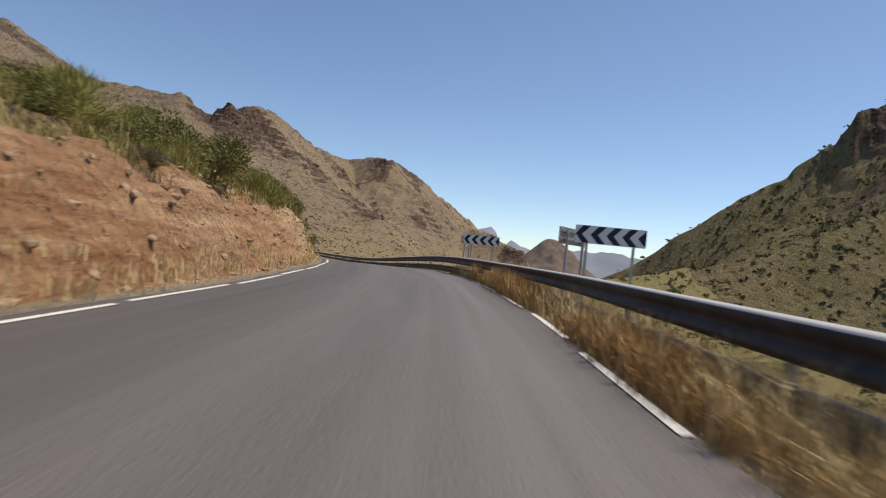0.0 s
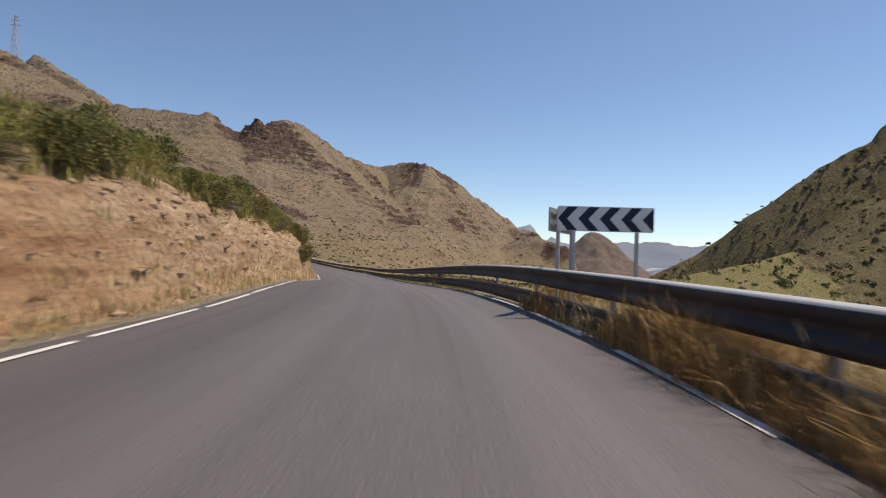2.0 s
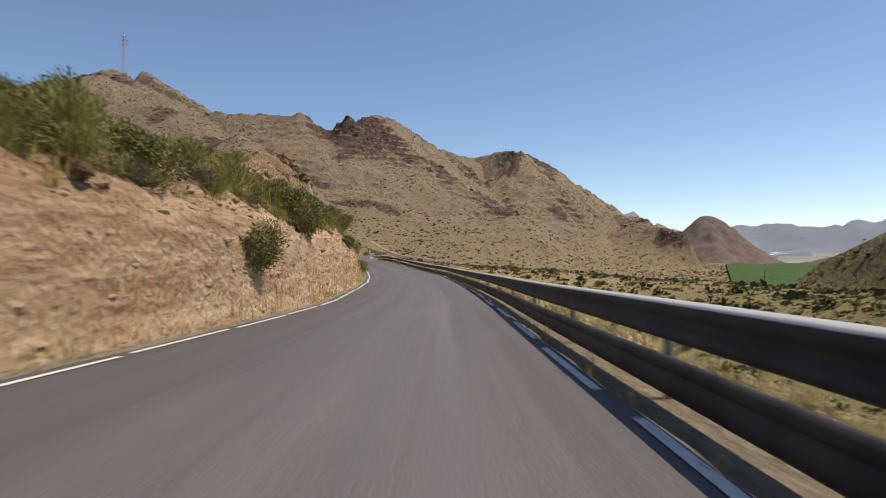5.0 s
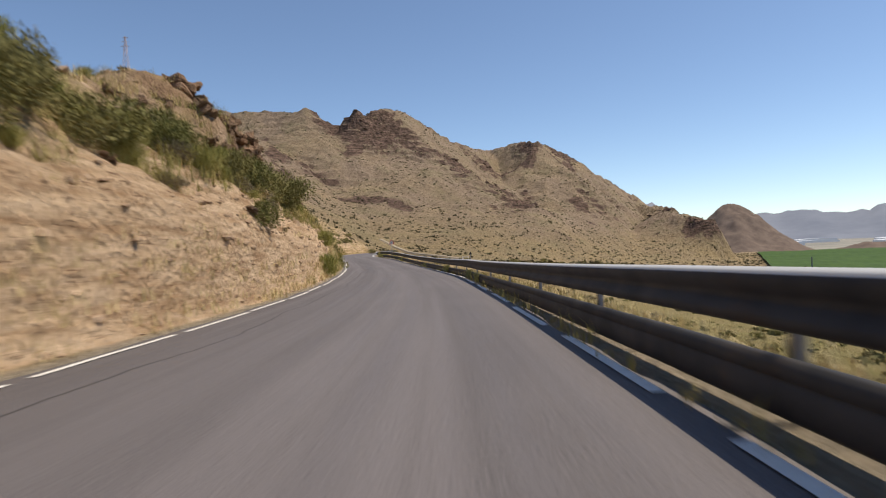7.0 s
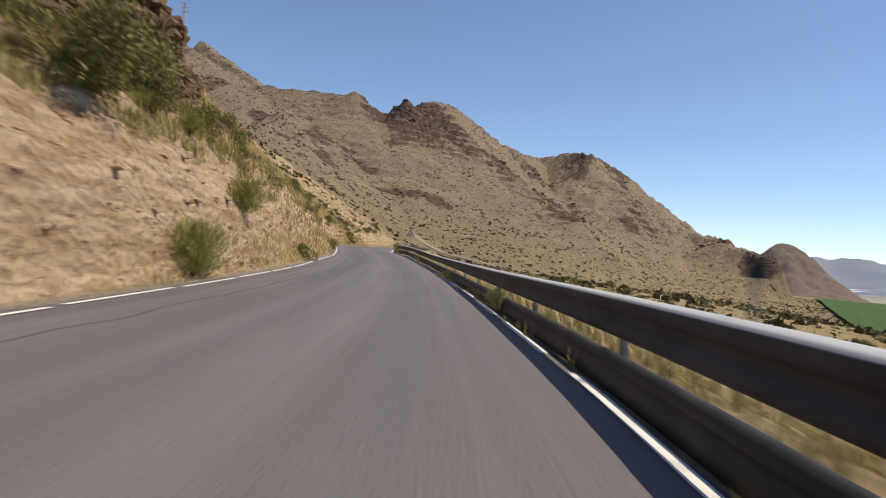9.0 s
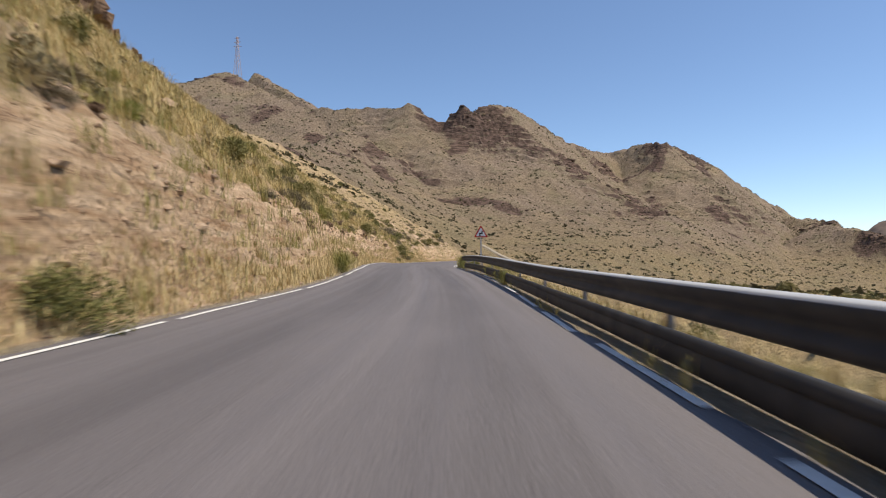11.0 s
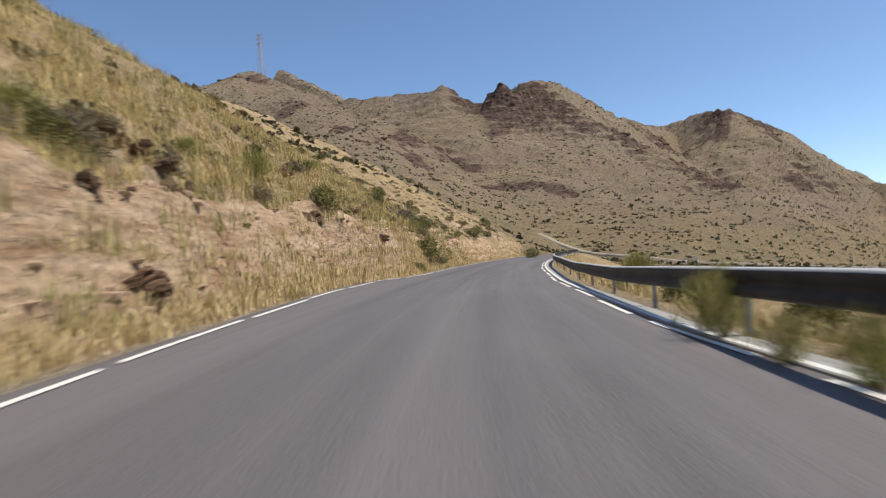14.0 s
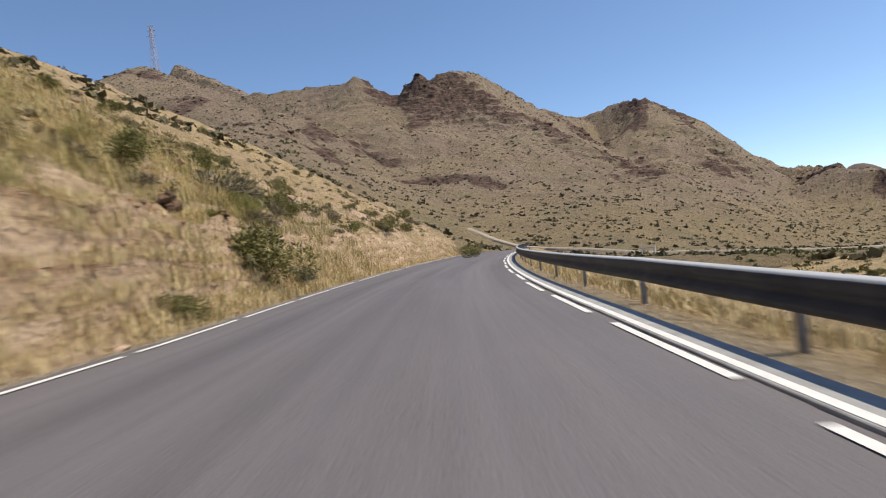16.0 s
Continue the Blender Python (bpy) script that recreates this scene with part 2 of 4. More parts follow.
BANK_LEAF = mat_leaf("bank_cushions", (0.130, 0.120, 0.065), (0.330, 0.285, 0.165), (0.380, 0.300, 0.170))
WOOD = mat_plain("dry_stems", (0.10, 0.07, 0.045), (0.20, 0.14, 0.09), 6.0)


def mat_rock():
    """Layered red-brown rock with dark cracks and dusty pale faces."""
    k = Mat("ochre_rock", 0.95, spec=0.12)
    lay = k.noise(2.2, 7, 0.72, None, (0.5, 0.5, 2.4))
    c = k.mix(k.ramp(lay, (0.34, 0.0), (0.66, 1.0)), (0.085, 0.050, 0.034), (0.400, 0.255, 0.160))
    c = k.mix(k.ramp(k.voronoi(2.2), (0.02, 0.75), (0.16, 0.0)), c, (0.045, 0.028, 0.020))
    c = k.mix(k.math("MULTIPLY", k.random(), 0.4), c, (0.300, 0.225, 0.160))
    return k.color(c).bump(lay, 1.0, 0.3).m


ROCK = mat_rock()
DARK_ROCK = mat_plain("ridge_rock", (0.065, 0.045, 0.036), (0.240, 0.165, 0.125), 0.4, 0.95, 0, 0.1, 0.3)
CROP = mat_plain("green_crop", (0.026, 0.062, 0.004), (0.062, 0.118, 0.010), 0.35, 0.8, 0, 0.2, 0.3, (1, 0.15, 1))
TRACK = mat_plain("pale_gravel", (0.300, 0.250, 0.185), (0.450, 0.390, 0.300), 0.8, 0.95, 0, 0.1, 0.02)
SIGN_BLUE = mat_plain("sign_dark_blue", (0.010, 0.016, 0.040), (0.014, 0.022, 0.052), 8.0, 0.45)
SIGN_WHITE = mat_plain("sign_white", (0.66, 0.67, 0.68), (0.76, 0.77, 0.78), 6.0, 0.45)
SIGN_RED = mat_plain("sign_red", (0.42, 0.020, 0.018), (0.52, 0.030, 0.024), 6.0, 0.45)
SIGN_BLACK = mat_plain("sign_black", (0.012, 0.012, 0.013), (0.02, 0.02, 0.02), 6.0, 0.5)
SIGN_BACK = mat_plain("sign_back_aluminium", (0.33, 0.34, 0.35), (0.46, 0.47, 0.48), 4.0, 0.5, 0.5)
# blue-grey of the range is air haze mixed into the base colour
RANGE_HAZE = mat_plain("far_range", (0.180, 0.205, 0.255), (0.245, 0.270, 0.320), 0.004, 1.0, 0, 0.0)
PLAIN = mat_plain("valley_plain", (0.180, 0.185, 0.175), (0.400, 0.380, 0.330), 0.006, 1.0, 0, 0.0, 0, (1, 3.0, 1))
CONE = mat_plain("brown_hill", (0.120, 0.092, 0.078), (0.205, 0.160, 0.132), 0.05, 1.0, 0, 0.05, 1.5)
PYLON = mat_plain("pylon_paint", (0.50, 0.38, 0.36), (0.60, 0.49, 0.47), 2.0, 0.6)

# ---- mesh helpers ----


def mesh_of(name, verts, faces, material, smooth=False):
    me = bpy.data.meshes.new(name)
    me.from_pydata([tuple(v) for v in verts] if not isinstance(verts, np.ndarray) else verts.tolist(), [], faces if isinstance(faces, list) else faces.tolist())
    if material:
        me.materials.append(material)
    if smooth:
        me.polygons.foreach_set("use_smooth", np.ones(len(me.polygons), bool))
    me.update()
    return me


def thing(name, label, category, at=(0, 0, 0), turn=0.0, group="", kind=""):
    ob = new(name)
    ob.empty_display_size = 0.2
    ob.matrix_world = pose(*at, 0, 0, turn)
    return tagged(ob, label, category, group, kind)


def part(name, data, material=None, parent=None, label="", kind=""):
    """Links a bmesh or a mesh as one object under a thing or a part."""
    if isinstance(data, bmesh.types.BMesh):
        me = bpy.data.meshes.new(name)
        data.to_mesh(me)
        data.free()
        data = me
    if material and not data.materials:
        data.materials.append(material)
    ob = new(name, data)
    ob.parent = parent
    return tagged(ob, label, kind=kind)


def box(bm, size, at=(0, 0, 0), turn=None, bevel=0.0):
    m = Matrix.Translation(at) @ (turn or Matrix()) @ Matrix.Diagonal((*size, 1))
    made = bmesh.ops.create_cube(bm, size=1.0, matrix=m)
    if bevel:
        es = list({ed for v in made["verts"] for ed in v.link_edges})
        bmesh.ops.bevel(bm, geom=es, offset=bevel, segments=2, affect="EDGES")
    return bm


def grid_faces(rows, cols):
    i = np.arange(rows - 1)[:, None] * cols + np.arange(cols - 1)[None]
    return np.stack([i, i + 1, i + cols + 1, i + cols], -1).reshape(-1, 4)


def float_attr(me, name, values):
    me.attributes.new(name, "FLOAT", "POINT").data.foreach_set("value", np.asarray(values, np.float32).ravel())


# ---- smooth noise on arrays ----
PERM = np.random.default_rng(3).permutation(512)
PERM = np.concatenate([PERM, PERM, PERM])
GRAD = np.random.default_rng(4).uniform(-1, 1, 1024)


def vnoise(x, y):
    xi, yi = np.floor(x).astype(int), np.floor(y).astype(int)
    fx, fy = x - xi, y - yi
    fx, fy = fx * fx * fx * (fx * (fx * 6 - 15) + 10), fy * fy * fy * (fy * (fy * 6 - 15) + 10)

    def g(i, j):
        return GRAD[(PERM[(i % 512) + PERM[j % 512]]) % 1024]
    top = g(xi, yi) * (1 - fx) + g(xi + 1, yi) * fx
    low = g(xi, yi + 1) * (1 - fx) + g(xi + 1, yi + 1) * fx
    return top * (1 - fy) + low * fy


def fbm(x, y, octaves=5, gain=0.5):
    out, amp, total = 0.0, 1.0, 0.0
    for k in range(octaves):
        out = out + amp * vnoise(x * 2.03 ** k + 17.3 * k, y * 2.03 ** k - 9.1 * k)
        total += amp
        amp *= gain
    return out / total


def ridged(x, y, octaves=4):
    out, amp, total = 0.0, 1.0, 0.0
    for k in range(octaves):
        out = out + amp * (1 - np.abs(vnoise(x * 2.1 ** k + 31.7 * k, y * 2.1 ** k + 3.3 * k)) * 2)
        total += amp
        amp *= 0.5
    return out / total


# ---- the road's line ----
CENTRE = np.array([(0.72, -36.01, -0.40), (0.19, -26.03, -0.31), (-0.34, -16.04, -0.21), (-0.87, -6.06, -0.11), (-1.42, 3.90, -0.01),
                   (-2.18, 13.83, 0.06), (-3.53, 23.66, 0.09), (-5.74, 33.33, 0.01), (-8.53, 42.89, -0.30), (-11.44, 52.45, -0.71),
                   (-14.42, 61.97, -1.06), (-17.64, 71.42, -1.31), (-21.16, 80.72, -1.47), (-24.97, 89.84, -1.59), (-29.09, 98.89, -1.68),
                   (-33.46, 107.87, -1.72), (-38.12, 116.67, -1.67), (-43.16, 125.29, -1.51), (-48.44, 133.79, -1.34), (-53.61, 142.38, -1.27),
                   (-58.42, 151.16, -1.29), (-62.88, 160.12, -1.33), (-67.25, 169.45, -1.33), (-71.30, 179.10, -1.33), (-75.00, 189.00, -1.33),
                   (-78.30, 199.00, -1.33), (-81.10, 209.20, -1.33), (-83.60, 219.50, -1.33), (-86.40, 229.60, -1.33)])
HALF = 2.98                                 # usual way from the middle to each edge line
LEFT_AT = (-40, 0, 12, 23, 30, 37, 46, 58, 66, 73, 84, 96, 110, 121, 127, 133, 145, 150, 156, 162, 167, 172, 178, 245)
LEFT_HALF = (2.8, 2.8, 2.75, 2.9, 2.9, 3.0, 3.2, 3.0, 2.85, 3.05, 3.0, 3.12, 3.2, 3.3, 3.05, 2.95, 3.05, 3.3, 3.55, 3.83, 3.85, 3.55, 3.4, 3.4)
RIGHT_AT = (-40, 0, 10, 30, 38, 46, 68, 80, 92, 105, 119, 127, 136, 144, 150, 154, 161, 168, 176, 245)
RIGHT_HALF = (2.75, 2.75, 2.88, 3.0, 2.76, 2.8, 2.85, 2.84, 3.07, 2.95, 2.78, 2.92, 3.18, 3.3, 3.08, 2.88, 2.96, 2.86, 2.78, 2.75)
BANK_AT = (-40, 0, 28, 35, 42, 50, 62, 90, 123, 132, 147, 160, 168, 176, 195, 245)
BANK_DEG = (-0.6, -0.6, -0.6, 0.3, 1.0, 0.3, -1.0, -1.1, 1.2, 1.0, 1.9, 3.2, 3.6, 2.0, 1.8, 1.5)   # positive: the left side is higher


def catmull(p, step):
    out = []
    for i in range(1, len(p) - 2):
        n = max(2, int(round(np.linalg.norm(p[i + 1] - p[i]) / step)))
        for k in range(n):
            t = k / n
            out.append(0.5 * (2 * p[i] + (p[i + 1] - p[i - 1]) * t + (2 * p[i - 1] - 5 * p[i] + 4 * p[i + 1] - p[i + 2]) * t * t
                              + (3 * p[i] - p[i - 1] - 3 * p[i + 1] + p[i + 2]) * t ** 3))
    return np.array(out)


LINE = catmull(CENTRE, 0.5)
ARC = np.r_[0, np.cumsum(np.linalg.norm(np.diff(LINE[:, :2], axis=0), axis=1))] - 26.0
TAN = np.gradient(LINE[:, :2], axis=0)
TAN /= np.linalg.norm(TAN, axis=1)[:, None]
S0, S1 = float(ARC[0]), float(ARC[-1])


def along(s):
    """Middle of the road at arc s: place and unit normal to the right."""
    p = np.stack([np.interp(s, ARC, LINE[:, k]) for k in range(3)], -1)
    t = np.stack([np.interp(s, ARC, TAN[:, k]) for k in range(2)], -1)
    t = t / np.linalg.norm(t, axis=-1, keepdims=True)
    return p, np.stack([t[..., 1], -t[..., 0]], -1)


def widen(s, u):
    """How far the edge on u's side lies outside the usual half width at arc s."""
    return np.where(u < 0, HALF - np.interp(s, LEFT_AT, LEFT_HALF), np.interp(s, RIGHT_AT, RIGHT_HALF) - HALF)


def bank(s):
    return np.tan(np.radians(np.interp(s, BANK_AT, BANK_DEG)))


def on_road(s, u, up=0.0):
    """The place u metres right of the middle at arc s, on the road's tilted plane."""
    s, u = np.broadcast_arrays(np.asarray(s, float), np.asarray(u, float))
    p, n = along(s)
    return np.stack([p[..., 0] + n[..., 0] * u, p[..., 1] + n[..., 1] * u, p[..., 2] - bank(s) * np.clip(u, -4.2, 4.2) + up], -1)


def beside(s, u):
    """Like on_road, with u counted from the usual edge, so that it keeps its way from the edge line."""
    s, u = np.asarray(s, float), np.asarray(u, float)
    return on_road(s, u + widen(s, u))


def road_coords(x, y):
    """Arc and offset of places from the road (nearest point of the line)."""
    x, y = np.asarray(x, float), np.asarray(y, float)
    s, u = np.empty(x.size), np.empty(x.size)
    pts = np.stack([x.ravel(), y.ravel()], -1)
    for a0 in range(0, len(pts), 20000):
        q = pts[a0:a0 + 20000]
        d = ((q[:, None] - LINE[None, ::4, :2]) ** 2).sum(-1)
        i = np.clip(d.argmin(1) * 4, 0, len(LINE) - 1)
        r = q - LINE[i, :2]
        s[a0:a0 + 20000] = ARC[i] + (r * TAN[i]).sum(-1)
        u[a0:a0 + 20000] = r[:, 0] * TAN[i, 1] - r[:, 1] * TAN[i, 0]
        end = (i == 0) | (i >= len(LINE) - 5)
        dist = np.sqrt(d.min(1))
        u[a0:a0 + 20000][end] = (np.sign(u[a0:a0 + 20000]) * np.maximum(dist, np.abs(u[a0:a0 + 20000])))[end]
    return s.reshape(x.shape), u.reshape(x.shape)


# ---- the land ----
RIDGE = np.array([(-600, 547, 140), (-446, 492, 168), (-331, 464, 114), (-258, 475, 107), (-240, 484, 97), (-232, 495, 108), (-222, 525, 117), (-193, 606, 101),
                  (-172, 692, 100), (-113, 657, 101), (-93, 745, 92), (-50, 805, 73), (-33, 870, 54), (0, 761, 34), (10, 619, 21), (38, 574, 11), (46, 575, -22)], float)
RIGHT = np.array([(40, 205, -4.3), (128, 196, 71), (253, 152, 122), (420, 120, 150)], float)
SPUR = np.array([(154, 186, 84), (84, 127, 23.4), (45, 101.6, 6), (12, 82, -3.5)], float)
SIDE = np.array([(-116, 196, 19), (-198, 290, 45), (-297, 451, 95), (-460, 465, 168)], float)
CREST_AT = (-40, 0, 30, 55, 75, 95, 115, 140, 170, 200, 245)
CREST_OFF = (8.0, 8.0, 9.5, 11.0, 12.0, 11.5, 13.0, 20.0, 31.5, 44.0, 50.0)
CREST_UP = (3.2, 3.2, 4.2, 6.1, 7.3, 8.8, 10.2, 15.4, 22.4, 26.2, 28.0)
CUT_AT = (-40, 0, 25, 45, 60, 80, 100, 130, 150, 162, 168, 175, 185, 245)
CUT_UP = (1.7, 1.7, 1.8, 2.3, 2.8, 2.8, 2.5, 2.3, 2.0, 2.0, 2.7, 2.6, 1.9, 1.6)


def chain(x, y, pts, fall):
    """The highest of the slopes that fall away from a ridge line."""
    best = np.full(x.shape, -1e9)
    for p, q in zip(pts[:-1], pts[1:]):
        d = q[:2] - p[:2]
        t = np.clip(((x - p[0]) * d[0] + (y - p[1]) * d[1]) / (d @ d), 0, 1)
        far = np.hypot(x - p[0] - t * d[0], y - p[1] - t * d[1])
        best = np.maximum(best, fall(p[2] + t * (q[2] - p[2]), far))
    return best


def valley(x, y):
    floor = np.clip(-4.0 - 0.145 * ((x + 70) * 0.6 + (y - 230) * 0.4), -21, -1.5) - 23 * smooth((y - 740) / 150)
    return floor + 0.9 * fbm(x / 40, y / 40, 3)


def land(x, y, detail=True):
    """Height of the open land, and how rocky it is."""
    wx, wy = x + 14 * fbm(x / 90, y / 90, 3), y + 14 * fbm(x / 90 + 40, y / 90, 3)
    m = chain(wx, wy, RIDGE, lambda z, d: (z + 26) * np.exp(-np.clip(d - 5, 0, None) / np.interp(wx, (-80, 0, 25, 55), (135.0, 62.0, 30.0, 9.0))) - 26)
    m = np.maximum(m, chain(wx, wy, SIDE, lambda z, d: z - 0.5 * d))
    r = chain(wx, wy, RIGHT, lambda z, d: z - 1.25 * d)
    r = np.maximum(r, chain(wx, wy, SPUR, lambda z, d: z - 0.7 * d))
    v = valley(x, y)
    k = 3.0
    top = np.maximum(m, r)
    h = np.where(top > v, top, v) + k * np.exp(-np.abs(top - v) / k) * 0.5
    above = np.clip((h - v) / 60, 0, 1)
    if detail:
        crag = ridged(x / 46, y / 46, 4)
        calm = 1 - 0.75 * smooth((-285 - x) / 40)        # the pylon hill is smooth
        crest = chain(wx, wy, RIDGE, lambda z, d: np.exp(-(d / 22) ** 2) + 0 * z)
        h = h + above * calm * (3.0 * fbm(x / 60, y / 60, 4) + (5.5 - 2.5 * crest) * (crag - 0.55)) + (0.25 + above) * 1.1 * fbm(x / 12, y / 12, 4)
        # ledges: flat treads and steep risers, strongest near the crest
        ledge = calm * np.clip(smooth((above - 0.3) / 0.4) * (crest * np.clip(0.75 + 2.2 * fbm(x / 38 + 8, y / 38, 2), 0.1, 1) - 0.12 + 1.3 * fbm(x / 55 + 3, y / 55, 3)), 0, 1)
        q = h / 6.5 + 1.0 * fbm(x / 26 + 5, y / 26, 4)
        f = q - np.floor(q)
        h = h + 6.5 * (smooth((f - 0.55) / 0.33) - f) * ledge * 0.9
        h = h + crest * above * 1.6 * fbm(x / 5, y / 5, 3)
        q = h / 2.3 + 0.8 * fbm(x / 9 + 5, y / 9, 3)
        f2 = q - np.floor(q)
        h = h + 2.3 * (smooth((f2 - 0.5) / 0.4) - f2) * ledge * 0.7
        riser = smooth((f - 0.45) / 0.2)
        rock = ledge * (0.36 + 0.50 * riser) + np.clip(fbm(x / 30 + 9, y / 30, 4) * 2.5 - 0.7, 0, 0.6) * np.clip(above * 2.5, 0, 1)
    else:
        rock = above
    return h, np.clip(rock, 0, 1)


def smooth(t):
    t = np.clip(t, 0, 1)
    return t * t * (3 - 2 * t)


def roadside(x, y):
    """Height and masks of the ground near the road, from its arc and offset."""
    s, u = road_coords(x, y)
    p, _ = along(s)
    zr = p[..., 2]
    tilt = bank(s)
    far, rock = land(x, y)
    zl, zg = zr + tilt * 3.3, zr - tilt * 3.2
    # left: verge, cut face, slope up to a crest, then on into the open land
    u = u - np.where(np.abs(u) > 1.0, widen(s, u), 0.0)
    out = -u - 3.25
    cut_up, off, up = np.interp(s, CUT_AT, CUT_UP), np.interp(s, CREST_AT, CREST_OFF) - 3.25, np.interp(s, CREST_AT, CREST_UP)
    wob = 0.5 * fbm(s / 5, u * 0 + 3.3, 3)
    verge = 0.06 * out
    toe = 0.38 + wob * 0.6
    face = smooth((out - toe) / np.interp(s, (0, 25, 40, 110, 125, 160, 167, 175, 186), (1.5, 1.3, 0.95, 0.95, 1.4, 1.5, 1.0, 1.0, 1.5)))
    rise = verge * (1 - face) + cut_up * face
    slope = np.clip((out - toe - 1.0) / np.maximum(off - toe - 1.0, 0.5), 0, 1) ** np.interp(s, (110, 155), (0.8, 0.95))
    cliff = np.interp(s, (88, 96, 106, 117, 121), (0.0, 1.8, 2.8, 3.0, 0.0)) * (0.8 + 0.8 * fbm(s / 6, u * 0 + 1.7, 3))
    rise = rise + (up - cut_up) * slope + cliff * smooth((out - off + 3.2 + 1.5 * fbm(s / 4, u * 0 + 8.1, 3)) / 1.1)
    beyond = np.clip(out - off, 0, None)
    rise = rise - 0.10 * beyond
    rough = smooth((out - toe) / 2) * (0.55 * fbm(x / 3.2, y / 3.2, 5) + 0.30 * (ridged(x / 2.3 + 7, y / 2.3, 3) - 0.5) * np.interp(s, (40, 55, 110, 130), (0.5, 1.6, 1.6, 0.6)))
    # broken ledges of the earth cut and the rock above it
    lg = smooth((out - toe) / 0.6) * np.clip(0.55 + 1.5 * fbm(s / 8 + 2, u / 3, 3) + cliff * 0.25, 0, 1) * (1 - smooth((out - off - 2) / 3))
    q = rise / 0.62 + 1.3 * fbm(s / 4.5, u / 2, 4)
    f = q - np.floor(q)
    rise = rise + 0.62 * (smooth((f - 0.5) / 0.34) - f) * lg * 0.95
    left = zl + rise + rough
    left = np.where(beyond > 0, np.maximum(left, far * smooth(beyond / 30) + left * (1 - smooth(beyond / 30))), left)
    # right: gravel verge, then the embankment down to the valley
    outr = u - 3.10
    drop = np.clip(outr - 1.1, 0, None)
    right = zg - 0.03 * np.clip(outr, 0, 1.1) - 0.42 * drop + 0.05 * np.clip(drop, 0, 1) * fbm(x / 2, y / 2, 3) * 3
    gully = far - np.interp(s, (-40, 100, 150), (5.5, 4.5, 1.5)) * np.exp(-((u - 20) / 13) ** 2)
    right = np.where(gully > right, right + (gully - right) * smooth((drop - 2) / 30), right)
    right = np.where(drop > 12, np.maximum(right, gully), right) + 0.25 * fbm(x / 6, y / 6, 4) * smooth(drop / 3)
    road = zr - tilt * np.clip(u, -4, 4) - 0.05
    h = np.where(u < -3.25, left, np.where(u > 3.10, right, road))
    bare = np.clip(smooth((out - toe + 0.3) / 0.5) * (1 - smooth((out - toe - 1.4 - 0.5 * wob) / 1.0)), 0, 1)
    bare = np.maximum(bare, 0.55 * smooth((fbm(s / 9, u / 5 + 5, 3)) * 3) * smooth(out / 2) * (1 - smooth((out - 8) / 5)))
    craggy = np.clip(ridged(x / 4, y / 4, 3) - 0.35, 0, 1) * smooth((out - 3.5) / 2) * (1 - smooth(beyond / 6)) * np.interp(s, (35, 50, 105, 125, 240), (0.3, 1.5, 1.5, 0.8, 0.8)) + 0.8 * smooth((out - off + 3) / 1.2) * (1 - smooth((out - off - 1) / 2)) * np.clip(cliff, 0, 1)
    craggy = np.maximum(craggy, 0.95 * smooth((out - 4.2) / 0.8) * smooth((11.5 - out) / 1.5) * np.interp(s, (90, 96, 118, 122), (0, 1, 1, 0)))
    bare = bare * np.interp(s, (-40, 138, 160, 172, 240), (1, 1, 0.8, 0.7, 0.4))
    gravel = np.where(u > 3.0, 0.8 - 0.8 * smooth((outr - 0.45) / 0.5), 1 - smooth((out - 0.1) / 0.25))
    return h, bare, np.clip(craggy + rock * (np.abs(u) > 25), 0, 1), np.clip(gravel, 0, 1), s, u


def ground_height(x, y):
    """Height, masks of the whole ground: the roadside near the road, the open land away from it."""
    h, bare, craggy, gravel, s, u = roadside(x, y)
    far, rock = land(x, y)
    inside = (1 - smooth((np.abs(u) - 75) / 20)) * smooth((s - S0 + 2) / 8) * smooth((S1 - s + 2) / 8)
    return h * inside + far * (1 - inside), bare * inside, np.where(np.abs(u) < 60, craggy, rock), gravel * inside, s, u


# ---- setting: ground near the road ----
us = np.r_[np.arange(-60, -26, 2.0), np.arange(-26, -14, 0.8), np.arange(-14, -9, 0.28), np.arange(-9, -3.4, 0.15), -3.3, -3.2, 0, 3.1, np.arange(3.2, 6.0, 0.28), np.arange(6.0, 16, 0.8), np.arange(16, 61, 2.5)]
ss = np.arange(S0, S1, 0.34)
SG, UG = np.meshgrid(ss, us, indexing="ij")
P3 = on_road(SG, UG + np.where(np.abs(UG) > 1.0, widen(SG, UG), 0.0))
h, bare, craggy, gravel, _, _ = roadside(P3[..., 0], P3[..., 1])
verts = np.stack([P3[..., 0], P3[..., 1], h], -1).reshape(-1, 3)
me = mesh_of("ground", verts, grid_faces(len(ss), len(us)), BANK, True)
float_attr(me, "bare", bare), float_attr(me, "rock", craggy), float_attr(me, "gravel", gravel)
float_attr(me, "cutside", np.where(UG < 0, 1 - 0.75 * smooth((-UG - 9) / 5), 0.15)), float_attr(me, "lush", np.where(UG > 0, smooth((UG - 4.5) / 5) * smooth((150 - SG) / 60), 0.0))
ground = tagged(new("ground", me), "ochre earth cut and dry grassy verges beside the road", "ground", kind="structure")

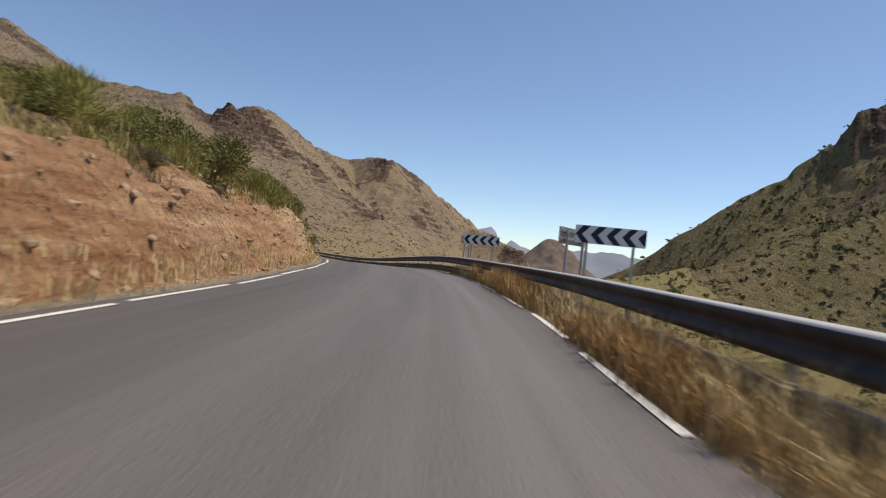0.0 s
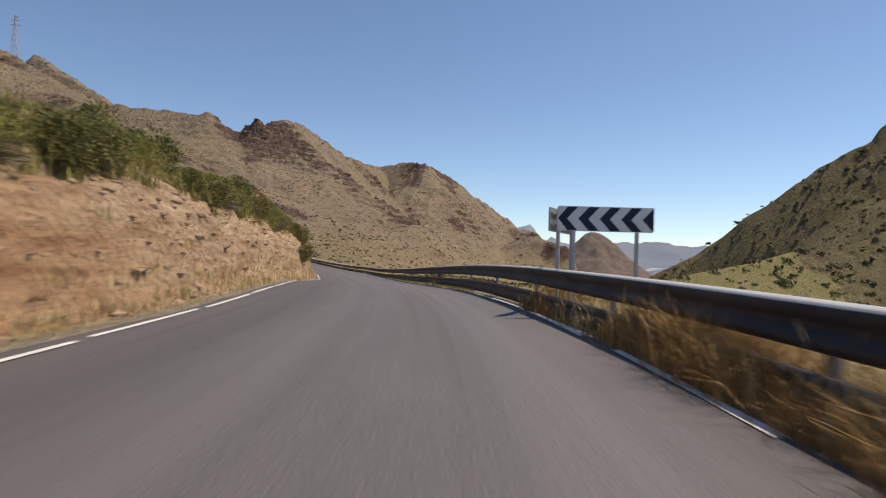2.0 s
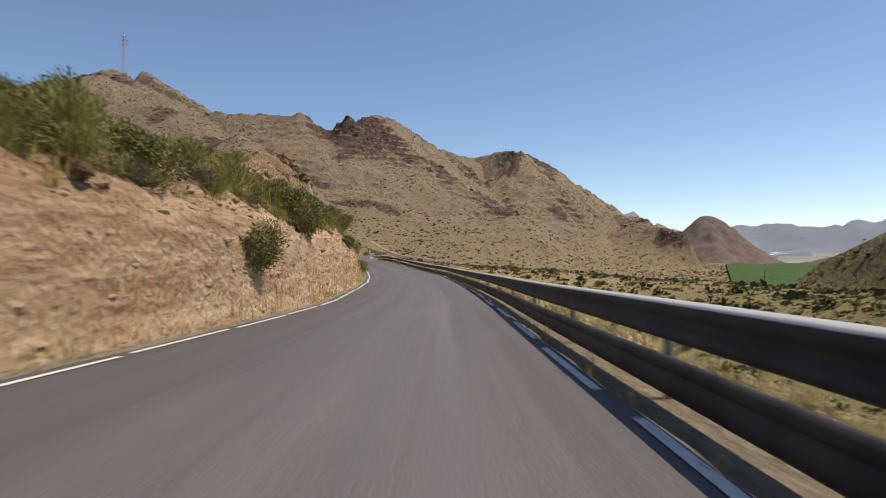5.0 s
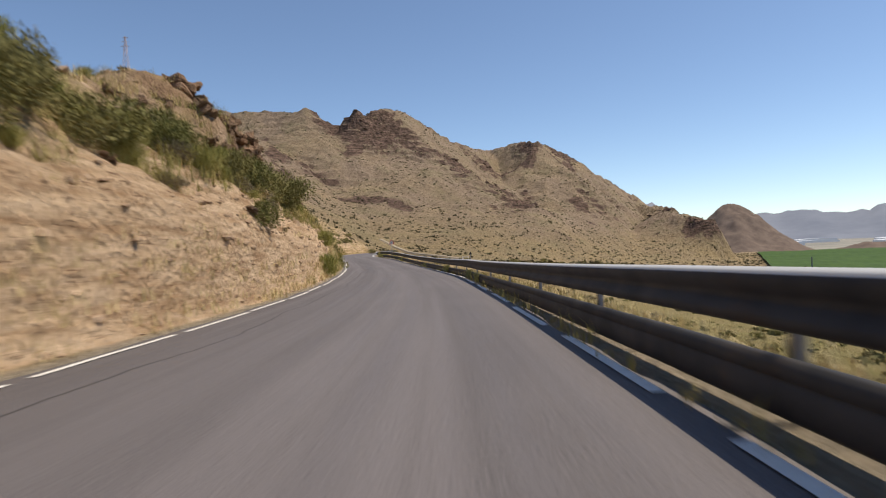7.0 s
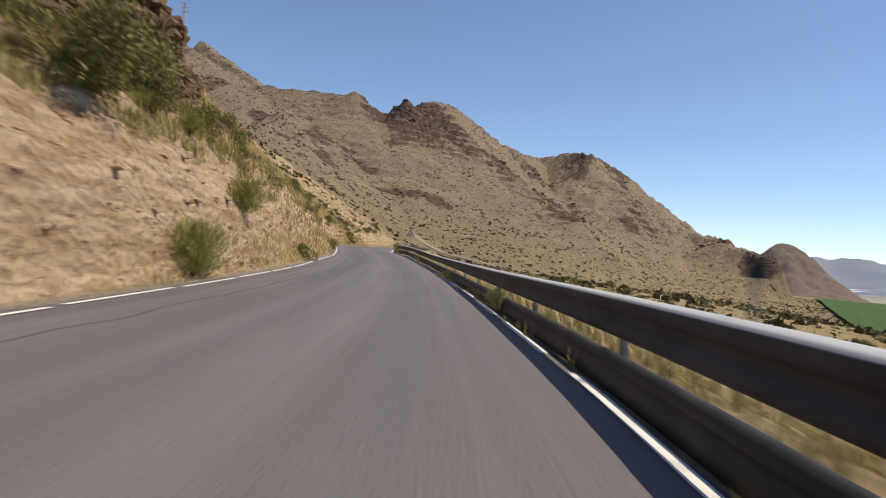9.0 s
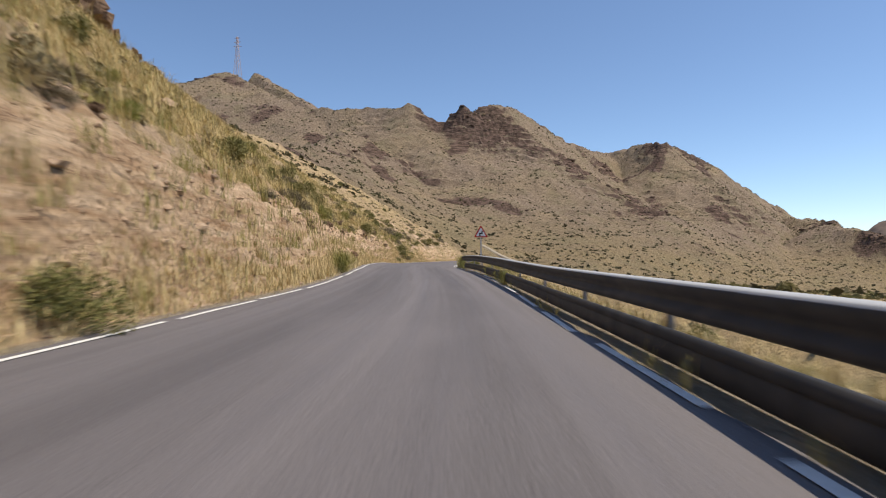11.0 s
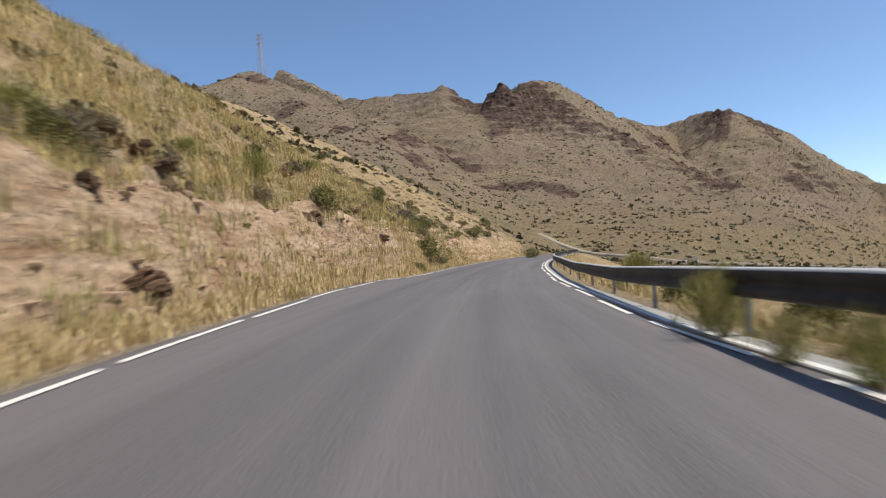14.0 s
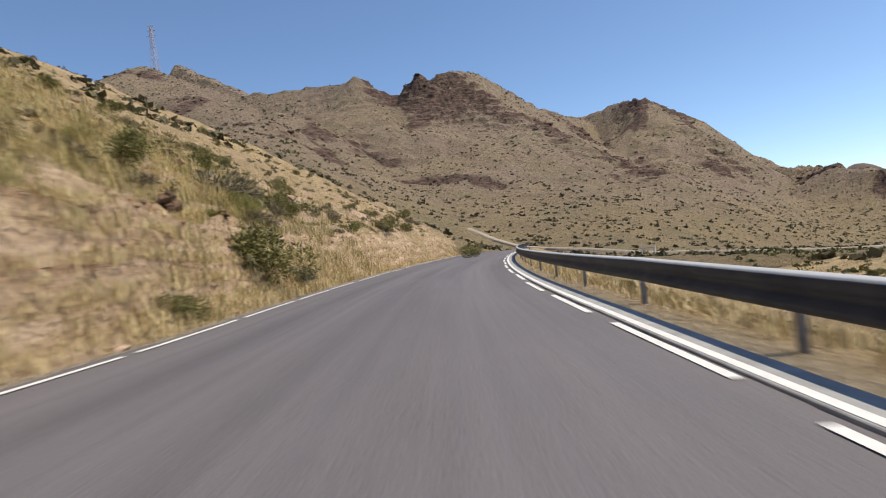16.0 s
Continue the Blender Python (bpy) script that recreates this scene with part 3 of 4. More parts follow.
# ---- setting: the open land with its mountains ----
xs = np.r_[np.arange(-900, -470, 9.0), np.arange(-470, 150, 2.0), np.arange(150, 330, 4.5), np.arange(330, 761, 9.0)]
ys = np.r_[np.arange(-140, 60, 6.0), np.arange(60, 250, 3.6), np.arange(250, 560, 2.0), np.arange(560, 900, 2.6), np.arange(900, 1020, 7.0)]
XG, YG = np.meshgrid(xs, ys, indexing="xy")
h, bare, craggy, gravel, s, u = ground_height(XG, YG)
inside = smooth((56 - np.abs(u)) / 5) * smooth((s - S0 - 3) / 4) * smooth((S1 - 3 - s) / 4)
h = h - 4.0 * inside
edge = np.minimum.reduce([XG - xs[0], xs[-1] - XG, YG - ys[0], ys[-1] - YG])
h = h * smooth(edge / 60) - 46 * (1 - smooth(edge / 60))
me = mesh_of("mountain_land", np.stack([XG, YG, h], -1).reshape(-1, 3), grid_faces(len(ys), len(xs)), HILL, False)
float_attr(me, "rock", craggy), float_attr(me, "green", smooth((XG - 15) / 40) * smooth((340 - YG) / 60)), float_attr(me, "straw", 1 - smooth((h - valley(XG, YG) - 4) / 34))
mountain = tagged(new("mountain_land", me), "dry rocky mountain slopes dotted with scrub", "mountain", kind="structure")

xs, ys = np.arange(-4700, 4701, 100.0), np.arange(-4700, 4701, 100.0)
XG, YG = np.meshgrid(xs, ys, indexing="xy")
me = mesh_of("valley_plain", np.stack([XG, YG, -44 + 1.5 * fbm(XG / 700, YG / 700, 3)], -1).reshape(-1, 3), grid_faces(len(ys), len(xs)), PLAIN, True)
tagged(new("valley_plain", me), "hazy farmed plain in the far valley", "plain", kind="structure")

# the far range closes the distance all round; its colour includes the haze
az, rad = np.radians(np.arange(-180, 180.1, 0.5)), np.array([3300, 3550, 3800, 4000, 4200, 4450])
AG, RG = np.meshgrid(az, rad, indexing="ij")
prof = np.array([0, 0.22, 0.55, 1.0, 0.6, 0.0])[None]
top = 178 + 55 * fbm(np.cos(AG) * 6.1 + 3, np.sin(AG) * 6.1, 4) + 75 * fbm(np.cos(AG) * 30, np.sin(AG) * 30 + RG / 500, 3)
Z = -46 + top * prof
me = mesh_of("far_range", np.stack([np.sin(AG) * RG, np.cos(AG) * RG, Z], -1).reshape(-1, 3), grid_faces(len(az), len(rad))[:, ::-1].copy(), RANGE_HAZE, True)
tagged(new("far_range", me), "distant mountain range with haze in its blue-grey colour", "mountain range", kind="structure")


def hill(name, x, y, base, height, radius, label, seed, material, power=1.0):
    """A lone hill with a craggy top."""
    r, t = np.linspace(0, 1, 34), np.linspace(0, 2 * np.pi, 73)
    R, T = np.meshgrid(r, t, indexing="ij")
    X, Y = x + np.cos(T) * R * radius, y + np.sin(T) * R * radius * 1.15
    Z = base + height * (1 - np.sqrt(R * R + 0.006)) .clip(0, 1) ** power * (1 + 0.35 * fbm(X / 55 + seed, Y / 70, 4) * R * 2) + (1 - R) * 5 * fbm(X / 22, Y / 22, 4) - 3 * R
    return tagged(new(name, mesh_of(name, np.stack([X, Y, Z], -1).reshape(-1, 3), grid_faces(34, 73), material, True)), label, "hill", kind="structure")


hill("cone_hill", 176, 1589, -44, 125, 180, "brown pointed hill standing in the valley", 2.0, CONE, 1.3)
hill("low_hill", 270, 930, -44, 30, 170, "low dry ridge behind the green field", 5.0, CONE, 1.1)

# green field
t = np.linspace(0, 1, 60)
FX, FY = np.meshgrid(t, t, indexing="ij")
q = [np.array(c, float) for c in ((38, 330), (93, 735), (290, 735), (175, 338))]
X = (q[0][0] * (1 - FX) + q[3][0] * FX) * (1 - FY) + (q[1][0] * (1 - FX) + q[2][0] * FX) * FY
Y = (q[0][1] * (1 - FX) + q[3][1] * FX) * (1 - FY) + (q[1][1] * (1 - FX) + q[2][1] * FX) * FY
fh = ground_height(X, Y)[0]
me = mesh_of("green_field", np.stack([X, Y, fh + 1.6 + 0.25 * fbm(X / 6, Y / 6, 3)], -1).reshape(-1, 3), grid_faces(60, 60), CROP, True)
tagged(new("green_field", me), "bright green crop field on the valley floor", "field", kind="structure")

# ---- setting: road ----
rs = np.arange(S0, S1, 0.5)
ru = np.array([-3.34, -3.22, -2.98, -2, -1, 0, 1, 2, 2.98, 3.08, 3.16])
SG, UG = np.meshgrid(rs, ru, indexing="ij")
rag = 0.10 * fbm(SG / 1.1, UG * 0 + 2, 4)
UU = UG + np.where(np.abs(UG) > 3.0, rag * np.sign(UG), 0) + np.where(np.abs(UG) > 1.0, widen(SG, UG), 0.0)
P3 = on_road(SG, UU)
P3[..., 2] += np.where((UG < -3.3) | (UG > 3.15), -0.06, 0.0) + 0.004 * fbm(SG / 3, UG, 2)
me = mesh_of("road", P3.reshape(-1, 3), grid_faces(len(rs), len(ru)), ASPHALT, True)
uvl = me.uv_layers.new(name="UVMap")
loops = np.empty(len(me.loops), int)
me.loops.foreach_get("vertex_index", loops)
uvl.data.foreach_set("uv", np.stack([UU.ravel()[loops], SG.ravel()[loops]], -1).astype(np.float32).ravel())
road = tagged(new("road", me), "worn grey asphalt mountain road with dashed white edge lines", "road", kind="structure")


RAIL_AT, RAIL_OFF = (-40, 10, 27, 84, 92, 104, 130, 140, 150, 166, 180, 245), (3.72, 3.72, 3.20, 3.20, 3.28, 3.22, 3.2, 3.34, 3.30, 3.60, 3.6, 3.6)


RAIL_RISE_AT, RAIL_RISE = (-40, 20, 33, 42, 50, 70, 85, 100, 125, 142, 150, 159, 245), (-0.09, -0.07, 0.0, 0.05, 0.05, 0.0, -0.08, -0.08, 0.0, 0.05, 0.02, -0.14, -0.14)


def rail_off(s):
    return np.interp(s, RAIL_AT, RAIL_OFF)


def ribbon(s, offsets, ups, rail=False):
    """A strip that follows the road: rows along s, columns by offset and height."""
    s = np.asarray(s, float)
    o, up = np.asarray(offsets, float), np.asarray(ups, float)
    o = np.broadcast_to(o[None], (len(s), len(o)))
    P = on_road(s[:, None], o + (rail_off(s)[:, None] if rail else widen(s[:, None], o)))
    P[..., 2] += up[None] + (np.interp(s, RAIL_RISE_AT, RAIL_RISE)[:, None] if rail else 0)
    return P.reshape(-1, 3), grid_faces(*o.shape)


def dash(s, length, u, width=0.10):
    n = max(3, int(length / 0.5) + 1)
    v, fcs = ribbon(np.linspace(s, s + length, n), (u - width / 2, u + width / 2), (0.012, 0.012))
    return part("edge_dash", mesh_of("edge_dash", v, fcs, PAINT), None, road)


s = S0 + 1
while s < S1 - 5:
    dash(s, 3.0, HALF + 0.03 * math.sin(s))
    s += 4.1
s = S0 + 1.6
while s < S1 - 5:
    dash(s, 3.6, -HALF + 0.03 * math.sin(s * 0.7))
    s += 4.0

# concrete edge strip after the lower beam ends
KERB0 = 154.0
for s in np.arange(KERB0 - 4.0, S1 - 10, 8.0):
    v, fcs = ribbon(np.linspace(s, s + 8.0, 17), (3.135, 3.235), (0.034, 0.034))
    part("edge_line", mesh_of("edge_line", v, fcs, PAINT), None, road)
v, fcs = ribbon(np.arange(KERB0 - 4.0, S1, 0.5), (3.10, 3.105, 3.115, 3.45, 3.50, 3.51, 3.53), (-0.1, 0.022, 0.030, 0.030, 0.030, 0.018, -0.3))
tagged(new("kerb", mesh_of("kerb", v, fcs, CONCRETE)), "grey concrete edge strip with a continuous white line", "kerb", kind="structure")

# ---- guardrail ----
W_SHAPE = [(0.0, -0.155), (-0.035, -0.150), (-0.078, -0.115), (-0.080, -0.075), (-0.030, -0.030), (-0.018, 0.0), (-0.030, 0.030), (-0.080, 0.075), (-0.078, 0.112), (-0.066, 0.140), (-0.050, 0.150), (0.030, 0.157)]
LOW_SHAPE = [(0.02, -0.165), (-0.03, -0.160), (-0.05, -0.13), (-0.048, 0.040), (-0.036, 0.050), (-0.036, 0.062), (-0.054, 0.072), (-0.020, 0.160), (0.02, 0.168)]


def beam(s0, s1, shape, height, name, parent, thick=0.006, lap=0.0):
    s = np.linspace(s0, s1, 9)
    out = [(o, z) for o, z in shape] + [(o + thick, z) for o, z in reversed(shape)]
    out.append(out[0])
    v, fcs = ribbon(s, [o - lap for o, _ in out], [height + z for _, z in out], True)
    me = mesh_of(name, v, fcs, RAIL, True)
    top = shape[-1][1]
    # mask of the painted shade: none on the upper lip, full on the face
    float_attr(me, "shaded_face", np.tile([(0.0 if z > top - 0.030 else 1.0) if name == "beam" else 0.9 for _, z in out], len(s)))
    return part(name, me, None, parent)


rail = thing("guardrail", "weathered galvanised steel guardrail with a lower beam on posts", "guardrail")
post_bm = bmesh.new()
for size, at in (((0.006, 0.10, 1.5), (0.0, 0, 0)), ((0.05, 0.006, 1.5), (0.025, 0.047, 0)), ((0.05, 0.006, 1.5), (0.025, -0.047, 0))):
    box(post_bm, size, at)
post_me = bpy.data.meshes.new("post")
post_bm.to_mesh(post_me), post_bm.free()
post_me.materials.append(STEEL_DULL)
blk_bm = box(bmesh.new(), (0.10, 0.09, 0.20), (0, 0, 0), bevel=0.01)
blk_me = bpy.data.meshes.new("spacer")
blk_bm.to_mesh(blk_me), blk_bm.free()
blk_me.materials.append(STEEL_DULL)
bolt_bm = bmesh.new()
bmesh.ops.create_cone(bolt_bm, cap_ends=True, segments=8, radius1=0.016, radius2=0.012, depth=0.02, matrix=Matrix.Rotation(radians(90), 4, "Y"))
bolt_me = bpy.data.meshes.new("bolt")
bolt_bm.to_mesh(bolt_me), bolt_bm.free()
bolt_me.materials.append(STEEL_DULL)
s = S0 + 0.5
while s < S1 - 6:
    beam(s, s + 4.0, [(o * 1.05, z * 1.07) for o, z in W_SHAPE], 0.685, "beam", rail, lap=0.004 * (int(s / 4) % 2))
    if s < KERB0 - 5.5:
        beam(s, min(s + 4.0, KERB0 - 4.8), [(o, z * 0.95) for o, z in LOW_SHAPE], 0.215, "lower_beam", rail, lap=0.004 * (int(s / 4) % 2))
    p, n = along(np.array(s + 2.0))
    turn = math.degrees(math.atan2(n[1], n[0]))
    base = on_road(s + 2.0, rail_off(s + 2.0), np.interp(s + 2.0, RAIL_RISE_AT, RAIL_RISE))
    ob = part("post", post_me, None, rail)
    ob.matrix_local = pose(base[0] + n[0] * 0.13, base[1] + n[1] * 0.13, base[2] - 0.05, 0, 0, turn)
    ob = part("spacer", blk_me, None, rail)
    ob.matrix_local = pose(base[0] + n[0] * 0.06, base[1] + n[1] * 0.06, base[2] + 0.685, 0, 0, turn)
    for dz in (-0.02, 0.02):
        ob = part("bolt", bolt_me, None, rail)
        ob.matrix_local = pose(base[0] - n[0] * 0.03, base[1] - n[1] * 0.03, base[2] + 0.685 + dz * 3, 0, 0, turn)
    s += 4.0


# ---- greenhouses on the plain ----
def greenhouse(x, y, w, d, turn):
    """A long low plastic tunnel with an arched roof."""
    z = -43.2
    ob = thing("greenhouse", "long white plastic greenhouse on the plain", "greenhouse", (x, y, z), turn, "greenhouses on the plain")
    n = 10
    arc = [(w / 2 * math.cos(math.pi * k / n), 4 + 4 * math.sin(math.pi * k / n)) for k in range(n + 1)]
    v = [(px, yy, pz) for yy in (-d / 2, d / 2) for px, pz in arc]
    part("roof", mesh_of("roof", v, [(k, k + 1, k + n + 2, k + n + 1) for k in range(n)] + [tuple(range(n + 1)), tuple(range(2 * n + 1, n, -1))], SIGN_WHITE), None, ob)
    part("wall", box(bmesh.new(), (w, d, 5), (0, 0, 1.5)), SIGN_WHITE, ob)
    return ob


for x, y, w, d, turn in ((380, 2100, 120, 30, 20), (560, 2500, 160, 40, 25), (300, 2800, 130, 40, 10), (760, 2300, 200, 40, 30), (520, 1750, 90, 25, 15),
                         (900, 2700, 220, 50, 28), (1150, 2500, 180, 40, 40), (680, 3000, 160, 50, 20), (1020, 2000, 140, 30, 35), (430, 1500, 70, 20, 12)):
    greenhouse(x, y, w, d, turn)

# ---- plants and stones ----


def leaf_mesh(name, n, seed, shape, size, material, low=0.0):
    """A crown of many small leaves. shape(rng, n) gives places, ways and lengths."""
    rng = np.random.default_rng(seed)
    pos, way, length = shape(rng, n)
    side = np.cross(way, rng.normal(size=(n, 3)))
    side /= np.linalg.norm(side, axis=1)[:, None] + 1e-9
    w = (size * rng.uniform(0.6, 1.4, n))[:, None]
    tip = pos + way * length[:, None]
    mid = pos + way * length[:, None] * 0.5
    v = np.stack([pos, mid + side * w, tip, mid - side * w], 1).reshape(-1, 3)
    return mesh_of(name, v, np.arange(4 * n).reshape(-1, 4), material)


def unit(a):
    return a / (np.linalg.norm(a, axis=-1, keepdims=True) + 1e-9)


def shape_round(rng, n):
    """Leaves in lobes of a rounded shrub of radius about 1."""
    lobes = np.stack([rng.uniform(-0.62, 0.62, 9), rng.uniform(-0.62, 0.62, 9), rng.uniform(0.25, 0.85, 9)], -1)
    r = rng.uniform(0.28, 0.5, 9)
    k = rng.integers(0, 9, n)
    d = unit(rng.normal(size=(n, 3)))
    pos = lobes[k] + d * (r[k] * rng.uniform(0.55, 1.08, n))[:, None]
    pos[:, 2] = np.abs(pos[:, 2]) + 0.02
    return pos, unit(d + rng.normal(size=(n, 3)) * 0.6 + (0, 0, 0.4)), rng.uniform(0.06, 0.15, n)


def shape_broom(rng, n):
    """Upright strands that fan out from the base."""
    az, lean = rng.uniform(0, 2 * np.pi, n), np.abs(rng.normal(0, 0.5, n))
    way = np.stack([np.cos(az) * np.sin(lean), np.sin(az) * np.sin(lean), np.cos(lean)], -1)
    t = rng.uniform(0.05, 0.75, n)
    pos = way * t[:, None] * 1.1 + np.stack([rng.normal(0, 0.16, n), rng.normal(0, 0.16, n), np.zeros(n)], -1)
    return pos, unit(way + rng.normal(size=(n, 3)) * 0.3), rng.uniform(0.15, 0.4, n)


def shape_scrub(rng, n):
    """A low open cushion of twigs."""
    d = unit(rng.normal(size=(n, 3)) * (1, 1, 0.6) + (0, 0, 0.35))
    d[:, 2] = np.abs(d[:, 2])
    return d * rng.uniform(0.25, 0.8, n)[:, None] * (1, 1, 0.75), unit(d + rng.normal(size=(n, 3)) * 0.35), rng.uniform(0.12, 0.3, n)


def stem_mesh(seed, n=7, reach=0.7):
    rng = np.random.default_rng(seed)
    v, fcs = [], []
    for _ in range(n):
        d = unit(np.array([rng.normal(0, 0.45), rng.normal(0, 0.45), 1.0]))
        o = unit(np.cross(d, (1, 0.3, 0)))
        o2 = np.cross(d, o)
        for r, t in ((0.020, -0.12), (0.012, reach * 0.5), (0.004, reach)):
            for c in range(4):
                an = c * np.pi / 2
                v.append(d * t + (o * np.cos(an) + o2 * np.sin(an)) * r + np.array([rng.normal(0, 0.004), 0, 0]))
        b = len(v) - 12
        for ring in (0, 4):
            for c in range(4):
                fcs.append((b + ring + c, b + ring + (c + 1) % 4, b + ring + 4 + (c + 1) % 4, b + ring + 4 + c))
    return mesh_of("woody_base", v, fcs, WOOD)


KINDS = {
    "shrub": ([leaf_mesh("foliage", 3600, 11 + k, shape_round, 0.019, LEAF) for k in range(4)], [stem_mesh(31 + k) for k in range(4)],
              "dense dark green shrub rooted in the dry bank", "shrub"),
    "broom": ([leaf_mesh("foliage", 2600, 51 + k, shape_broom, 0.007, LEAF_LIME) for k in range(4)], [stem_mesh(71 + k, 9) for k in range(4)],
              "yellow-green upright broom bush on the dry bank", "broom bush"),
    "weed": ([leaf_mesh("foliage", 700, 131 + k, shape_broom, 0.009, WEED_GREEN) for k in range(4)], [stem_mesh(151 + k, 9) for k in range(4)],
             "yellow-green weed growing up through the guardrail", "weed"),
    "scrub": ([leaf_mesh("foliage", 1600, 91 + k, shape_scrub, 0.012, LEAF_GREY) for k in range(4)], [stem_mesh(111 + k, 8, 0.5) for k in range(4)],
              "grey-brown dry scrub cushion on the slope", "scrub bush"),
}
PLANTED = {}


def height_at(x, y):
    return float(ground_height(np.array([[x]]), np.array([[y]]))[0][0, 0])


def plant(kind, x, y, size, tall=1.0, seed=0, z=None, label=None):
    fol, stems, text, cat = KINDS[kind]
    k = seed % 4
    m = pose(x, y, (height_at(x, y) if z is None else z) - 0.06 * size, 0, 0, (seed * 77) % 360) @ Matrix.Diagonal((size, size, size * tall, 1))
    ob = thing(cat.replace(" ", "_"), label or text, cat, group=cat + "s along the road")
    part("foliage", fol[k], None, ob), part("woody_base", stems[k], None, ob)
    ob.matrix_world = m
    return ob


# bushes whose places stand out: kind, x, y, size, height factor, label
for kind, x, y, size, tall, label in (
        ("shrub", -72.0, 168.6, 1.3, 1.0, "large round dark green shrub on the grassy slope"),
        ("shrub", -65.6, 152.6, 0.85, 1.0, None), ("scrub", -76.9, 171.6, 2.0, 0.9, "wide grey-green scrub cushion on the slope"),
        ("scrub", -73.0, 171.0, 0.9, 1.0, None), ("shrub", -69.0, 163.0, 0.55, 0.9, "small green shrub among dry grass"),
        ("broom", -48.3, 127.2, 0.8, 1.25, "bright green feathery plant at the road edge"),
        ("shrub", -17.2, 57.4, 1.0, 1.1, "dark green shrub above the earth cut"), ("shrub", -9.0, 14.0, 0.9, 1.0, None), ("shrub", -8.6, 18.5, 0.75, 1.0, None),
        ("shrub", -9.6, 9.0, 1.0, 1.1, None), ("broom", -8.8, 11.5, 1.2, 1.0, None), ("shrub", -11.6, 34.4, 0.9, 1.0, None),
        ("shrub", -22.0, 67.4, 1.1, 1.0, "broad olive shrub on top of the earth cut"), ("shrub", -22.9, 70.0, 0.9, 1.1, None), ("shrub", -24.5, 71.5, 1.1, 1.2, "tall green shrub leaning over the earth cut"), ("shrub", -21.2, 66.6, 1.35, 1.0, "dark shrub hanging down over the face of the earth cut"), ("shrub", -26.5, 82.0, 0.85, 1.0, None),
        ("shrub", -30.6, 87.0, 1.25, 1.0, None), ("shrub", -33.0, 93.5, 1.5, 1.0, "broad green shrub below the rock outcrop"),
        ("broom", -32.0, 96.0, 1.3, 1.1, None), ("broom", -35.0, 101.0, 1.2, 1.0, None), ("shrub", -38.9, 110.0, 0.7, 1.0, None),
        ("shrub", -36.5, 97.5, 1.2, 1.0, None), ("shrub", -16.0, 45.0, 1.0, 1.0, None), ("broom", -14.6, 41.0, 1.1, 1.0, None),
        ("shrub", -27.4, 78.6, 0.9, 1.0, None), ("shrub", -37.0, 97.6, 1.5, 1.2, "tall green shrub leaning out from the rock outcrop"), ("broom", -37.9, 99.4, 1.3, 1.2, None), ("shrub", -84.2, 195.6, 1.2, 0.9, None), ("shrub", -79.5, 201.0, 1.0, 1.0, None),         ("broom", -54.3, 153.5, 0.75, 0.75, "bright green bush behind the guardrail"), ("broom", -54.0, 152.4, 0.8, 0.75, None), ("broom", -51.2, 148.6, 0.7, 0.7, None), ("broom", -54.6, 155.6, 0.6, 0.7, None), ("shrub", -49.8, 150.6, 0.9, 1.4, "tall green shrub on the slope below the guardrail"), ("shrub", -56.0, 165.0, 0.9, 0.8, None),
        ("shrub", -51.8, 148.6, 0.55, 1.0, None), ("broom", -54.1, 152.8, 0.75, 1.0, None), ("broom", -57.6, 159.6, 0.7, 1.0, None), ("broom", -56.9, 163.8, 1.3, 1.5, None)):
    plant(kind, x, y, size, tall, int(abs(x * 7 + y * 3)), label=label)

# plants that grow through the guardrail: arc, offset, size, height factor
for k, (s, u, size, tall) in enumerate(((88.9, 3.08, 0.36, 1.2), (86.2, 3.12, 0.30, 1.3), (98.6, 3.10, 0.38, 1.3), (99.3, 3.16, 0.34, 1.2), (112.0, 3.12, 0.30, 1.3), (130.6, 3.08, 0.42, 1.2), (131.3, 3.14, 0.40, 1.3),
                                        (133.6, 3.14, 0.32, 1.3), (137.2, 3.12, 0.36, 1.4), (149.9, 3.14, 0.46, 1.4), (150.9, 3.10, 0.40, 1.2), (152.4, 3.2, 0.55, 1.7), (153.0, 3.3, 0.50, 1.6), (43.0, 3.16, 0.25, 1.2))):
    p = beside(s, u)
    plant("weed", p[0], p[1], size, tall, 3 * k + 1, p[2])
rng = np.random.default_rng(21)
count = scrubs = 0
while count < 760:
    s = rng.uniform(-12, 205)
    out = rng.uniform(2.1, 4.6) if rng.random() < 0.6 else rng.uniform(3.0, 15)
    green = np.interp(s, (0, 30, 100, 120, 200), (0.55, 0.55, 0.60, 0.25, 0.25))
    if rng.random() > np.interp(s, (-12, 35, 60, 105, 125, 200), (1.0, 1.0, 0.75, 1.0, 0.45, 0.4)):
        continue
    if 93 < s < 120 and out > 4.4:          # bare rock outcrop
        continue
    p = beside(s, -3.25 - out)
    kind = ("shrub" if rng.random() < 0.5 else "broom") if rng.random() < green else "scrub"
    count += 1
    scrubs += kind == "scrub"
    if kind == "scrub" and scrubs > 205:
        continue
    plant(kind, p[0], p[1], rng.uniform(0.35, 0.95) * (np.interp(s, (90, 125), (1.35, 1.05)) if kind != "scrub" else 0.9), rng.uniform(0.7, 1.15), int(rng.integers(1000)))
for _ in range(46):
    s = rng.uniform(196, 232)
    p = beside(s, -5.5 - 30 * rng.random() ** 1.3)
    plant("scrub" if rng.random() < 0.65 else "shrub", p[0], p[1], rng.uniform(0.35, 0.95), rng.uniform(0.7, 1.0), int(rng.integers(1000)))
